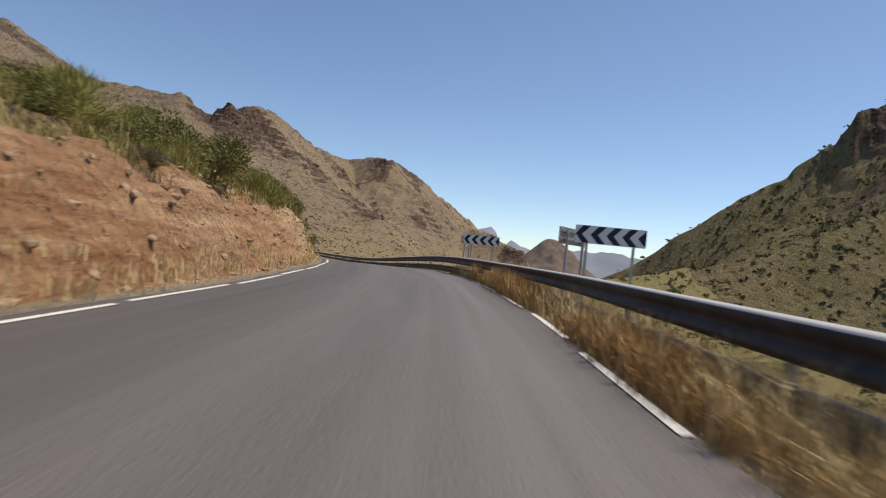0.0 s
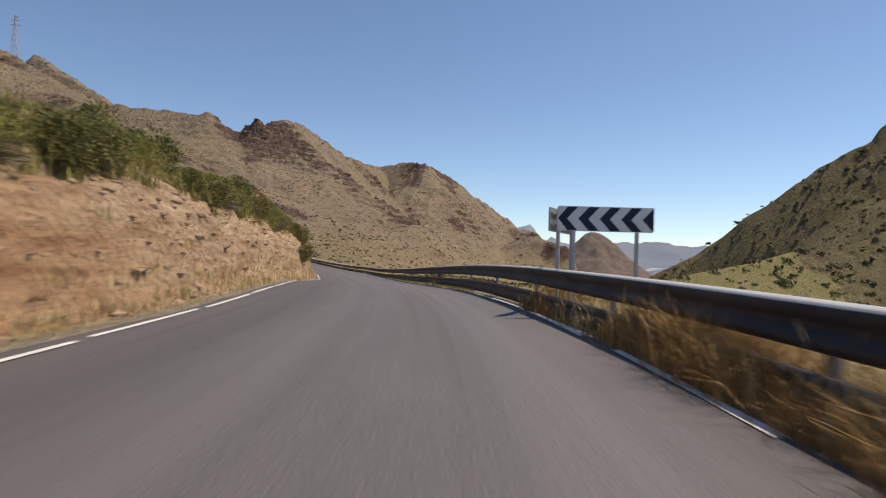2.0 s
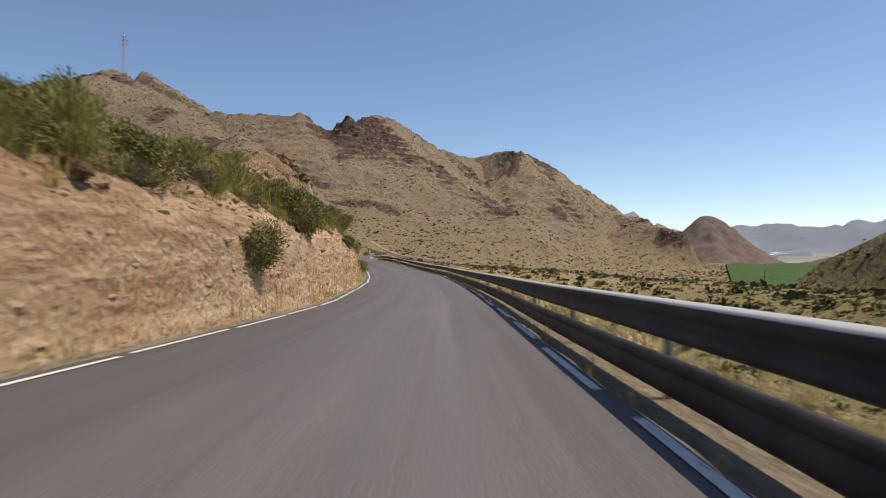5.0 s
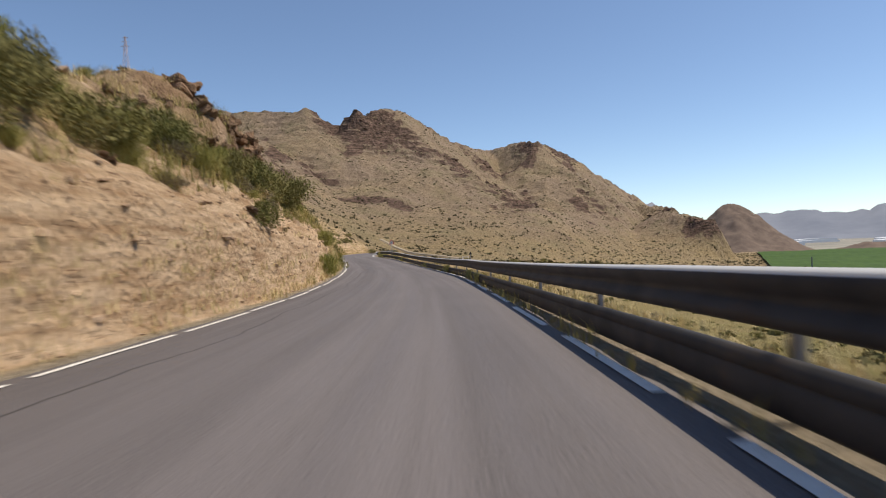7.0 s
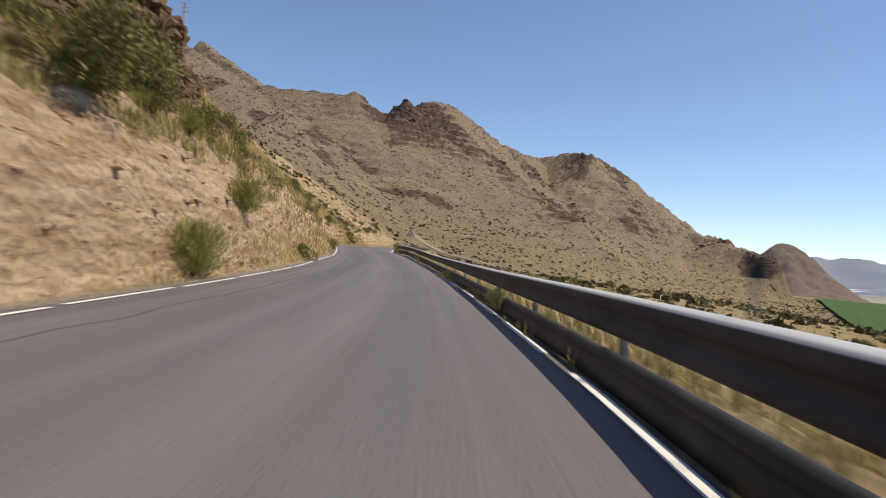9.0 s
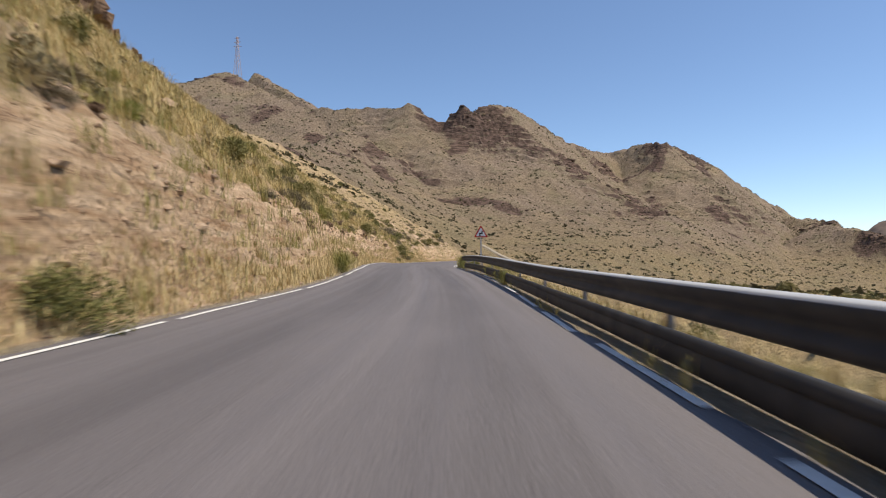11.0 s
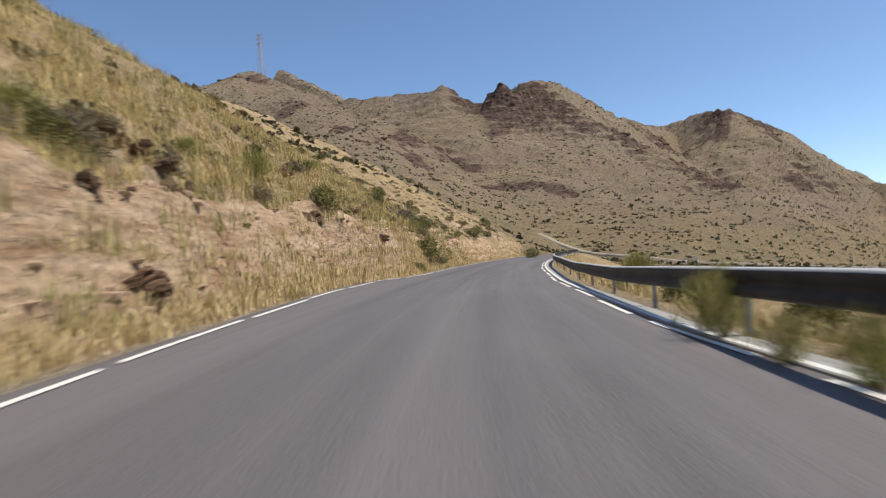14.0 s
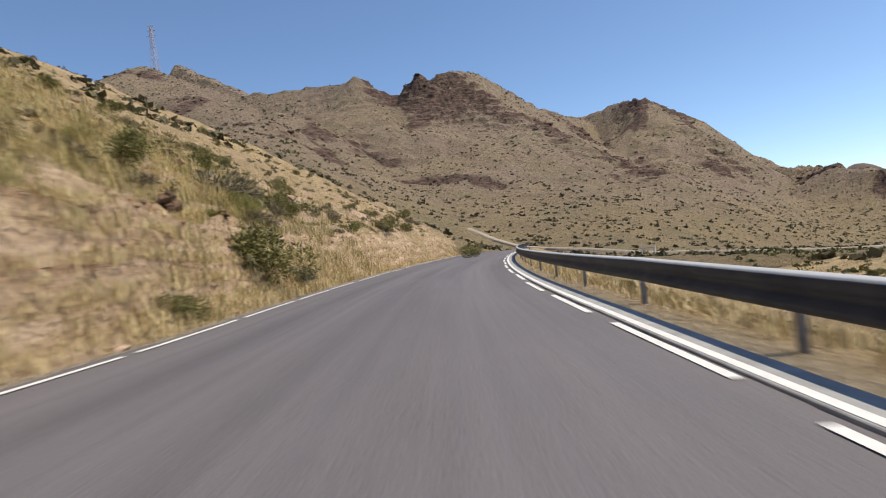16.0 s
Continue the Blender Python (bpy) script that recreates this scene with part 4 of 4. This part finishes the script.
for _ in range(90):
    s, u = rng.uniform(-5, 215), rng.uniform(6, 45)
    p = beside(s, u)
    plant("shrub" if rng.random() < 0.45 else "scrub", p[0], p[1], rng.uniform(0.35, 0.9), rng.uniform(0.7, 1.0), int(rng.integers(1000)))


def tufts(name, s, u, tall, spread, blades, material, label, category, seed, width=0.006, lean=0.4):
    """Many tufts of grass in one mesh; each blade is a bent strip."""
    rng = np.random.default_rng(seed)
    p = beside(s, u)
    z = roadside(p[:, 0], p[:, 1])[0]
    n = len(s) * blades
    k = np.repeat(np.arange(len(s)), blades)
    base = np.stack([p[k, 0] + rng.normal(0, spread, n), p[k, 1] + rng.normal(0, spread, n), z[k] - 0.03], -1)
    az = rng.uniform(0, 2 * np.pi, n)
    le = np.abs(rng.normal(0, lean, n))
    H = tall[k] * rng.uniform(0.5, 1.1, n)
    d = np.stack([np.cos(az), np.sin(az), np.zeros(n)], -1)
    side = np.stack([-np.sin(az), np.cos(az), np.zeros(n)], -1) * (width * rng.uniform(0.6, 1.6, n))[:, None]
    mid = base + d * (H * le * 0.35)[:, None] + np.stack([0 * H, 0 * H, H * 0.6], -1)
    tip = base + d * (H * le)[:, None] + np.stack([0 * H, 0 * H, H * (1 - 0.25 * le)], -1)
    v = np.stack([base - side, base + side, mid + side * 0.8, mid - side * 0.8, tip], 1).reshape(-1, 3)
    i = np.arange(n)[:, None] * 5
    quads, tris = (i + [0, 1, 2, 3]).tolist(), (i + [3, 2, 4]).tolist()
    return tagged(new(name, mesh_of(name, v, quads + tris, material)), label, category, kind="stuff")


# left bank: straw tufts, thicker on the verge and above the cut
n = 27000
s = np.where(rng.random(n) < 0.5, rng.uniform(-14, 234, n), rng.uniform(108, 195, n))
out = np.where(rng.random(n) < 0.4, rng.uniform(0.35, 1.5, n), rng.uniform(1.5, 26, n))
keep = (rng.random(n) < np.where((out > 0.9) & (out < 2.8) & (s < 176), np.where(s < 115, 0.04, 0.18), 1.0)) & (rng.random(n) < np.where(out < 1.5, np.interp(s, (-14, 40, 110, 130, 210), (0.6, 0.7, 0.8, 1, 1)), np.interp(s, (-14, 60, 110, 130, 210), (0.55, 0.5, 0.75, 1, 1))))
s, out = s[keep], out[keep]
tufts("dry_grass_tufts", s, -3.25 - out, rng.uniform(0.12, 0.45, len(s)), 0.15, 12, STRAW, "straw-coloured dry grass tufts on the bank", "grass", 5, 0.009, 0.5)
n = 4500
s, out = np.where(rng.random(n) < 0.4, rng.uniform(-14, 210, n), rng.uniform(105, 200, n)), rng.uniform(0.3, 1, n) * rng.uniform(0.8, 24, n)
keep = (s > 115) | (out > 2.0) | (out < 0.5)
s, out, n = s[keep], out[keep], int(keep.sum())
tufts("green_grass_tufts", s, -3.25 - out, rng.uniform(0.25, 0.8, n), 0.16, 18, GREEN_GRASS, "olive-green grass tufts on the bank", "grass", 6, 0.008, 0.5)
n = 5600
s, out = np.where(rng.random(n) < 0.75, rng.uniform(110, 192, n), rng.uniform(-10, 112, n)), 2.4 + 15 * rng.uniform(0, 1, n) ** 1.3
keep = (rng.random(n) < np.clip(0.6 + 1.6 * fbm(s / 6, out / 4, 3), 0.1, 1)) & ((s < 93) | (s > 120) | (out < 4.4))
tufts("golden_grass", s[keep], -3.25 - out[keep], rng.uniform(0.4, 0.95, keep.sum()), 0.13, 26, GOLD, "tall golden feather grass clumps on the bank", "grass", 41, 0.007, 0.6)
n = 1500
s, out = rng.uniform(-14, 118, n), 1.9 + 4.5 * rng.uniform(0, 1, n) ** 1.2
tufts("olive_tufts", s, -3.25 - out, rng.uniform(0.3, 0.75, n), 0.16, 26, GREEN_GRASS, "olive-green grass hanging over the earth cut", "grass", 43, 0.008, 0.7)
# right verge: tall brown weeds by the first guardrail stretch, thin grass further on
n = 5200
s, u = rng.uniform(-14, 31, n), np.where(rng.random(n) < 0.75, rng.uniform(3.12, 3.68, n), rng.uniform(3.68, 5.2, n))
keep = rng.random(n) < np.interp(s, (-14, 17, 24, 31), (1, 1, 0.6, 0.08)) * np.clip(0.75 + 1.2 * vnoise(s / 2.5, u * 0), 0.15, 1)
tufts("brown_weeds", s[keep], u[keep], rng.uniform(0.30, 0.72, keep.sum()) * np.clip(0.8 + 0.6 * vnoise(s[keep] / 2.5, s[keep] * 0), 0.5, 1.2), 0.10, 22, WEED, "tall brown dried weeds crowding the guardrail", "weeds", 7, 0.0045, 0.55)
n = 1100
s, u = rng.uniform(-14, 26, n), rng.uniform(3.14, 4.4, n)
tufts("pale_weeds", s, u, rng.uniform(0.3, 0.75, n), 0.09, 16, STRAW, "pale dry grass among the brown weeds", "grass", 27, 0.004, 0.5)
n = 1500
s, u = rng.uniform(24, 154, n), np.where(rng.random(n) < 0.12, rng.uniform(3.06, 3.14, n), rng.uniform(3.55, 4.9, n))
tufts("verge_grass", s, u, rng.uniform(0.10, 0.38, n), 0.07, 12, GREEN_GRASS, "thin yellow-green grass under the guardrail", "grass", 8)
n = 10000
s, u = rng.uniform(-10, 225, n), 4.2 + rng.uniform(0, 1, n) ** 2.4 * 40
tufts("slope_grass", s, u, rng.uniform(0.15, 0.42, n), 0.16, 11, STRAW, "yellow dry grass on the slope below the road", "grass", 9, 0.009, 0.5)


def clumps(name, x, y, r, material, label, category, seed, leaves=12, flat=0.7, leaf=1.0):
    """Far scrub: little clumps of leaves in one mesh."""
    rng = np.random.default_rng(seed)
    z = ground_height(x[:, None], y[:, None])[0][:, 0]
    k = np.repeat(np.arange(len(x)), leaves)
    n = len(k)
    d = unit(rng.normal(size=(n, 3)) * (1, 1, 0.7) + (0, 0, 0.3))
    d[:, 2] = np.abs(d[:, 2])
    c = np.stack([x[k], y[k], z[k] - 0.1 * r[k]], -1) + d * (r[k] * rng.uniform(0.2, 0.75, n))[:, None] * (1, 1, flat)
    a1 = unit(rng.normal(size=(n, 3))) * (r[k] * rng.uniform(0.25, 0.55, n) * leaf)[:, None]
    a2 = unit(np.cross(a1, rng.normal(size=(n, 3)))) * (r[k] * rng.uniform(0.2, 0.45, n) * leaf)[:, None]
    v = np.stack([c - a1, c + a2, c + a1, c - a2], 1).reshape(-1, 3)
    return tagged(new(name, mesh_of(name, v, np.arange(4 * n).reshape(-1, 4), material)), label, category, kind="stuff")


n = 60000
x, y = rng.uniform(-470, 170, n), 95 + 700 * rng.uniform(0, 1, n) ** 1.35
_, u0 = road_coords(x, y)
keep = (np.abs(u0) > 24) & (rng.random(n) < 0.35 + 0.9 * np.clip(fbm(x / 25, y / 25, 3) + 0.35, 0, 1))
clumps("mountain_scrub", x[keep], y[keep], rng.uniform(0.3, 1.0, keep.sum()) ** 1.8 * 1.5, SCRUB, "low dark scrub dotted over the mountain slopes", "scrub", 12, 7)
n = 20000
x, y = rng.uniform(-60, 260, n), rng.uniform(20, 300, n)
_, u0 = road_coords(x, y)
keep = (u0 > 20) & (rng.random(n) < 0.9)
clumps("gully_scrub", x[keep], y[keep], rng.uniform(0.3, 1.0, keep.sum()) ** 1.5 * 1.05, SCRUB_GREEN, "olive and grey scrub on the hillside across the gully", "scrub", 13, 22, 0.7, 0.6)


# low cushions and loose stones all over the bank
n = 4600
s, out = np.where(rng.random(n) < 0.35, rng.uniform(-10, 210, n), rng.uniform(112, 236, n)), 3.0 + 44 * rng.uniform(0, 1, n) ** 1.5
p = beside(s, -3.25 - out)
clumps("bank_scrub", p[:, 0], p[:, 1], rng.uniform(0.3, 1.0, n) ** 1.8 * 0.6, BANK_LEAF, "low grey-green cushions scattered over the dry bank", "scrub", 22, 60, 0.75, 0.42)
n = 4200
s, u = rng.uniform(-5, 215, n), 5.5 + 52 * rng.uniform(0, 1, n) ** 1.4
p = beside(s, u)
clumps("slope_scrub", p[:, 0], p[:, 1], rng.uniform(0.3, 1.0, n) ** 1.6 * 0.42, SCRUB_GREEN, "low green cushions on the slope below the road", "scrub", 23, 50, 0.8, 0.45)

n = 3000
s, u = rng.uniform(-12, 95, n), 12 + 50 * rng.uniform(0, 1, n)
p = beside(s, u)
clumps("gully_bushes", p[:, 0], p[:, 1], rng.uniform(0.3, 1.0, n) ** 1.5 * 0.95, SCRUB_GREEN, "olive bushes covering the floor of the gully", "scrub", 24, 26, 0.75, 0.55)


# ---- rocks ----
def rock_mesh(seed):
    """Angular blocks of layered rock, piled into one outcrop stone."""
    rng = np.random.default_rng(900 + seed)
    bm = bmesh.new()
    for k in range(9):
        c = np.array([rng.uniform(-0.6, 0.6), rng.uniform(-0.5, 0.5), -0.3 + 0.1 * k])
        pts = rng.uniform(-1, 1, (16, 3))
        pts = np.sign(pts) * np.abs(pts) ** 0.45 * (rng.uniform(0.22, 0.5), rng.uniform(0.22, 0.5), rng.uniform(0.18, 0.36))
        tilt = Matrix.Rotation(rng.normal(0, 0.22), 3, "X") @ Matrix.Rotation(rng.normal(0, 0.22), 3, "Y") @ Matrix.Rotation(rng.uniform(0, 6.28), 3, "Z")
        vs = [bm.verts.new(tilt @ Vector(p) + Vector(c)) for p in pts]
        r = bmesh.ops.convex_hull(bm, input=vs)
        bmesh.ops.delete(bm, geom=list({g for g in r["geom_interior"] + r["geom_unused"] if isinstance(g, bmesh.types.BMVert)}), context="VERTS")
    me = bpy.data.meshes.new("rock")
    bm.to_mesh(me)
    bm.free()
    me.materials.append(ROCK)
    return me


ROCKS = [rock_mesh(k) for k in range(6)]
for k in range(295):
    if k < 140:
        s = rng.uniform(94, 119.5) if k < 100 else rng.uniform(50, 100)
        out = np.interp(s, CREST_AT, CREST_OFF) - 3.25 + rng.normal(-2.6, 1.2)
        size = rng.uniform(0.6, 1.3) if k < 100 else rng.uniform(0.3, 0.75)
    elif k < 215:
        s = rng.uniform(132, 205)
        out = np.interp(s, CREST_AT, CREST_OFF) - 3.25 + rng.normal(-1.2, 1.6)
        size = rng.uniform(0.5, 1.4)
    elif k < 255:
        s, out, size = rng.uniform(154, 186), rng.uniform(0.9, 6.5), rng.uniform(0.18, 0.55)
    else:
        s, out, size = rng.uniform(0, 190), rng.uniform(1.0, 9), rng.uniform(0.12, 0.4)
    p = beside(s, -3.25 - max(out, 0.9))
    ob = tagged(new("rock", ROCKS[k % 6]), "weathered ochre rock sticking out of the bank" if size > 0.4 else "small loose ochre stone on the bank", "rock", "rocks on the bank")
    ob.matrix_world = pose(p[0], p[1], height_at(p[0], p[1]) - size * (0.3 if k < 100 else 0.06), rng.uniform(-20, 20), rng.uniform(-20, 20), rng.uniform(0, 360)) @ Matrix.Diagonal((size * rng.uniform(0.8, 1.5), size, size * rng.uniform(0.7, 1.1), 1))


# ---- broken rock on the ridges ----
def chunks(name, x, y, r, material, label, seed):
    rng = np.random.default_rng(seed)
    bm = bmesh.new()
    bmesh.ops.create_icosphere(bm, subdivisions=1, radius=1)
    bv = np.array([v.co for v in bm.verts])
    bf = np.array([[v.index for v in f.verts] for f in bm.faces])
    bm.free()
    z = ground_height(x[:, None], y[:, None])[0][:, 0]
    v = bv[None] * rng.uniform(0.6, 1.25, (len(x), len(bv), 1)) * r[:, None, None] * np.stack([rng.uniform(0.8, 1.8, len(x)), rng.uniform(0.8, 1.8, len(x)), rng.uniform(0.5, 1.0, len(x))], -1)[:, None]
    v = v + np.stack([x, y, z], -1)[:, None]
    fcs = bf[None] + (np.arange(len(x)) * len(bv))[:, None, None]
    return tagged(new(name, mesh_of(name, v.reshape(-1, 3), fcs.reshape(-1, 3), material)), label, "rocks", kind="stuff")


n = 34000
x, y = rng.uniform(-480, 60, n), 330 + 560 * rng.uniform(0, 1, n) ** 1.3
hh, _, rk, _, _, _ = ground_height(x[:, None], y[:, None])
keep = rng.random(n) < np.clip(rk[:, 0] - 0.25, 0, 1) * np.clip(fbm(x / 22, y / 22, 3) * 3, 0, 1) * 0.9
chunks("ridge_rocks", x[keep], y[keep], rng.uniform(0.4, 1.0, keep.sum()) ** 2 * 1.7, DARK_ROCK, "brown broken rock along the mountain ridges", 15)
n = 5600
s = rng.uniform(-8, 205, n)
out = np.where(rng.random(n) < 0.55, rng.uniform(0.3, 2.4, n), rng.uniform(1.5, 22, n))
p = beside(s, -3.25 - out)
chunks("bank_stones", p[:, 0], p[:, 1], rng.uniform(0.25, 1.0, n) ** 2.5 * np.where(out < 3, 0.13, 0.26), RUBBLE, "loose ochre stones and rubble on the earth cut", 17)

# ---- signs ----


def plate(bm, pts, thick, y=0.0):
    """A flat plate in the xz plane with the outline pts, its front at -y."""
    f = bm.faces.new([bm.verts.new((px, y, pz)) for px, pz in pts])
    r = bmesh.ops.extrude_face_region(bm, geom=[f])
    bmesh.ops.translate(bm, verts=[v for v in r["geom"] if isinstance(v, bmesh.types.BMVert)], vec=(0, thick, 0))
    bmesh.ops.recalc_face_normals(bm, faces=bm.faces)
    return bm


def rounded(w, hgt, r, n=4):
    pts = []
    for cx, cz, a0 in ((w / 2 - r, hgt / 2 - r, 0), (-w / 2 + r, hgt / 2 - r, 90), (-w / 2 + r, -hgt / 2 + r, 180), (w / 2 - r, -hgt / 2 + r, 270)):
        pts += [(cx + r * math.cos(radians(a0 + 90 * k / n)), cz + r * math.sin(radians(a0 + 90 * k / n))) for k in range(n + 1)]
    return pts


def square_post(bm, x, z0, z1, y=0.05, w=0.06):
    return box(bm, (w, w, z1 - z0), (x, y + w / 2, (z0 + z1) / 2), bevel=0.006)


def chevron_sign(x, y, ground_z, mid_z, turn, label):
    """A wide panel with four arrowheads that point left, on two posts."""
    ob = thing("chevron_sign", label, "road sign", (x, y, mid_z), turn, "chevron signs in the bend")
    part("panel", plate(bmesh.new(), rounded(1.62, 0.42, 0.03), 0.025), SIGN_WHITE, ob)
    for k in range(5):
        x0 = -0.80 + 0.36 * k
        bm = bmesh.new()
        lim = lambda v: max(-0.80, min(0.80, v))  # noqa: E731
        pts = [(lim(x0 - 0.02), 0.0), (lim(x0 + 0.16), 0.20), (lim(x0 + 0.33), 0.20), (lim(x0 + 0.15), 0.0), (lim(x0 + 0.33), -0.20), (lim(x0 + 0.16), -0.20)]
        if k == 4:
            pts = [(0.62, 0.0), (0.80, 0.20), (0.80, -0.20)]
        part("arrowhead", plate(bm, pts, 0.004, -0.004), SIGN_BLUE, ob, "dark blue arrowhead")
    for px in (-0.52, 0.55):
        part("post", square_post(bmesh.new(), px, ground_z - mid_z - 0.3, 0.18), STEEL, ob)
    return ob


def side_sign(x, y, ground_z, mid_z, turn, label):
    """The panel for the other way, seen from behind and from its edge."""
    ob = thing("sign_panel", label, "road sign", (x, y, mid_z), turn, "sign panels seen from behind")
    part("panel", plate(bmesh.new(), rounded(1.62, 0.42, 0.03), 0.025), SIGN_BACK, ob)
    part("stiffener", box(bmesh.new(), (1.5, 0.03, 0.04), (0, -0.016, 0.1), bevel=0.004), STEEL_DULL, ob)
    part("stiffener", box(bmesh.new(), (1.5, 0.03, 0.04), (0, -0.016, -0.1), bevel=0.004), STEEL_DULL, ob)
    for px in (-0.5, 0.5):
        part("post", square_post(bmesh.new(), px, ground_z - mid_z - 0.3, 0.18, -0.10), STEEL, ob)
    return ob


def triangle(r, corner=0.05):
    pts = []
    for k in range(3):
        a0 = 90 + 120 * k
        cx, cz = (r - 2 * corner) * math.cos(radians(a0)), (r - 2 * corner) * math.sin(radians(a0))
        pts += [(cx + corner * math.cos(radians(a0 + d)), cz + corner * math.sin(radians(a0 + d))) for d in (-60, -30, 0, 30, 60)]
    return pts


def warning_sign(x, y, ground_z, mid_z, turn, side, label, front=True):
    ob = thing("warning_sign", label, "road sign", (x, y, mid_z), turn)
    r = side / math.sqrt(3)
    part("border", plate(bmesh.new(), triangle(r, 0.045), 0.02), SIGN_RED, ob, "red border")
    part("field", plate(bmesh.new(), triangle(r * 0.72, 0.025), 0.004, -0.004), SIGN_WHITE, ob, "white field")
    bm = bmesh.new()
    for size, at, rot in (((0.065, 0.003, 0.12), (-0.065, -0.007, -0.085), 0), ((0.185, 0.003, 0.06), (0.0, -0.0075, -0.015), 0), ((0.065, 0.003, 0.08), (0.062, -0.007, 0.03), 0)):
        box(bm, size, at, Matrix.Rotation(radians(-rot), 4, "Y"))
    plate(bm, [(0.055, 0.150), (-0.005, 0.065), (0.115, 0.065)], 0.003, -0.0085)
    part("bend_arrow", bm, SIGN_BLACK, ob, "black double bend arrow")
    part("back", plate(bmesh.new(), triangle(r * 0.97, 0.045), 0.006, 0.021), SIGN_BACK, ob, "bare aluminium back")
    part("post", square_post(bmesh.new(), 0, ground_z - mid_z - 0.3, r * 0.6, 0.03), STEEL, ob)
    return ob


chevron_sign(2.90, 14.0, 0.0, 1.80, -3, "white and dark blue chevron panel on two steel posts")
chevron_sign(-0.13, 27.0, 0.1, 1.80, 6, "white and dark blue chevron panel behind the guardrail")
side_sign(2.25, 15.4, 0.0, 1.77, 58, "grey back of a sign panel on two posts")
side_sign(-0.80, 27.95, 0.1, 1.80, 72, "grey back of a sign panel seen edge on")
warning_sign(-44.32, 133.8, -1.6, 0.60, 30, 0.74, "red and white triangular double-bend warning sign")
marker = thing("rail_marker", "small dark triangular marker plate above the guardrail", "marker", (-20.64, 88.35, -0.47), 22)
part("plate", plate(bmesh.new(), triangle(0.085, 0.012), 0.008), SIGN_BLACK, marker)
part("post", box(bmesh.new(), (0.025, 0.025, 0.62), (0, 0.022, -0.28), bevel=0.004), STEEL_DULL, marker)

# ---- pylon on the hill ----


def strut(bm, p, q, w):
    p, q = Vector(p), Vector(q)
    m = Matrix.Translation((p + q) / 2) @ (q - p).to_track_quat("Z", "Y").to_matrix().to_4x4() @ Matrix.Diagonal((w, w, (q - p).length, 1))
    bmesh.ops.create_cube(bm, size=1, matrix=m)


def pylon(x, y, z, tall, label):
    ob = thing("pylon", label, "pylon", (x, y, z), 20)
    wide = lambda t: 2.6 * (1 - t) ** 1.1 + 0.45  # noqa: E731
    lv = [0, 0.16, 0.31, 0.45, 0.57, 0.68, 0.78, 0.87, 1.0]
    cs = ((-1, -1), (1, -1), (1, 1), (-1, 1))
    for cx, cy in cs:
        bm = bmesh.new()
        for t0, t1 in zip(lv[:-1], lv[1:]):
            strut(bm, (cx * wide(t0), cy * wide(t0), t0 * tall), (cx * wide(t1), cy * wide(t1), t1 * tall), 0.20)
        part("leg", bm, PYLON, ob)
    for t0, t1 in zip(lv[:-1], lv[1:]):
        bm = bmesh.new()
        for (ax, ay), (bx, by) in zip(cs, cs[1:] + cs[:1]):
            strut(bm, (ax * wide(t0), ay * wide(t0), t0 * tall), (bx * wide(t1), by * wide(t1), t1 * tall), 0.09)
            strut(bm, (bx * wide(t0), by * wide(t0), t0 * tall), (ax * wide(t1), ay * wide(t1), t1 * tall), 0.09)
            strut(bm, (ax * wide(t1), ay * wide(t1), t1 * tall), (bx * wide(t1), by * wide(t1), t1 * tall), 0.09)
        part("bracing", bm, PYLON, ob)
    for t, reach in ((0.78, 4.2), (0.88, 3.4), (0.97, 2.6)):
        bm = bmesh.new()
        for sx in (-1, 1):
            strut(bm, (0, 0, t * tall + 0.6), (sx * reach, 0, t * tall), 0.2)
            strut(bm, (0, 0, t * tall - 0.4), (sx * reach, 0, t * tall), 0.2)
        part("cross_arm", bm, PYLON, ob)
    return ob


pylon(-450, 481, height_at(-450, 481) - 1.0, 40, "tall lattice power pylon on the summit")

# ---- gravel track across the valley ----
T_PTS = np.array([(-150, 300, 0), (-118, 290, 0), (-96, 280, 0), (-70, 270, 0), (-38, 266, 0), (2, 272, 0), (45, 300, 0), (75, 345, 0), (90, 400, 0), (95, 450, 0)], float)
TL = catmull(T_PTS, 4.0)
tg = np.gradient(TL[:, :2], axis=0)
tg /= np.linalg.norm(tg, axis=1)[:, None]
nx = np.stack([tg[:, 1], -tg[:, 0]], -1)
offs = np.array([-1.1, -0.9, -0.3, 0.3, 0.9, 1.1])
X, Y = TL[:, 0, None] + nx[:, 0, None] * offs, TL[:, 1, None] + nx[:, 1, None] * offs
Z = np.repeat(ground_height(TL[:, 0][:, None], TL[:, 1][:, None])[0], 6, 1) + np.array([-0.8, 0.45, 0.55, 0.55, 0.45, -0.8])
me = mesh_of("gravel_track", np.stack([X, Y, Z], -1).reshape(-1, 3), grid_faces(len(TL), 6), TRACK, True)
tagged(new("gravel_track", me), "pale gravel track along the foot of the mountain", "track", kind="structure")


# ---- small things in the valley ----
marker = thing("marker_post", "pale concrete post at the edge of the green field", "post", (63, 396, height_at(63, 396)), 0)
part("shaft", box(bmesh.new(), (0.55, 0.55, 8.0), (0, 0, 3.6), bevel=0.06), CONCRETE, marker)
gate = thing("barrier", "small white barrier beside the gravel track", "barrier", (-73, 262, height_at(-73, 262)), -25)
for px in (-1.3, 1.3):
    part("post", box(bmesh.new(), (0.16, 0.16, 1.7), (px, 0, 0.6), bevel=0.02), SIGN_WHITE, gate)
part("rail", box(bmesh.new(), (2.9, 0.10, 0.22), (0, -0.14, 1.2), bevel=0.02), SIGN_WHITE, gate)
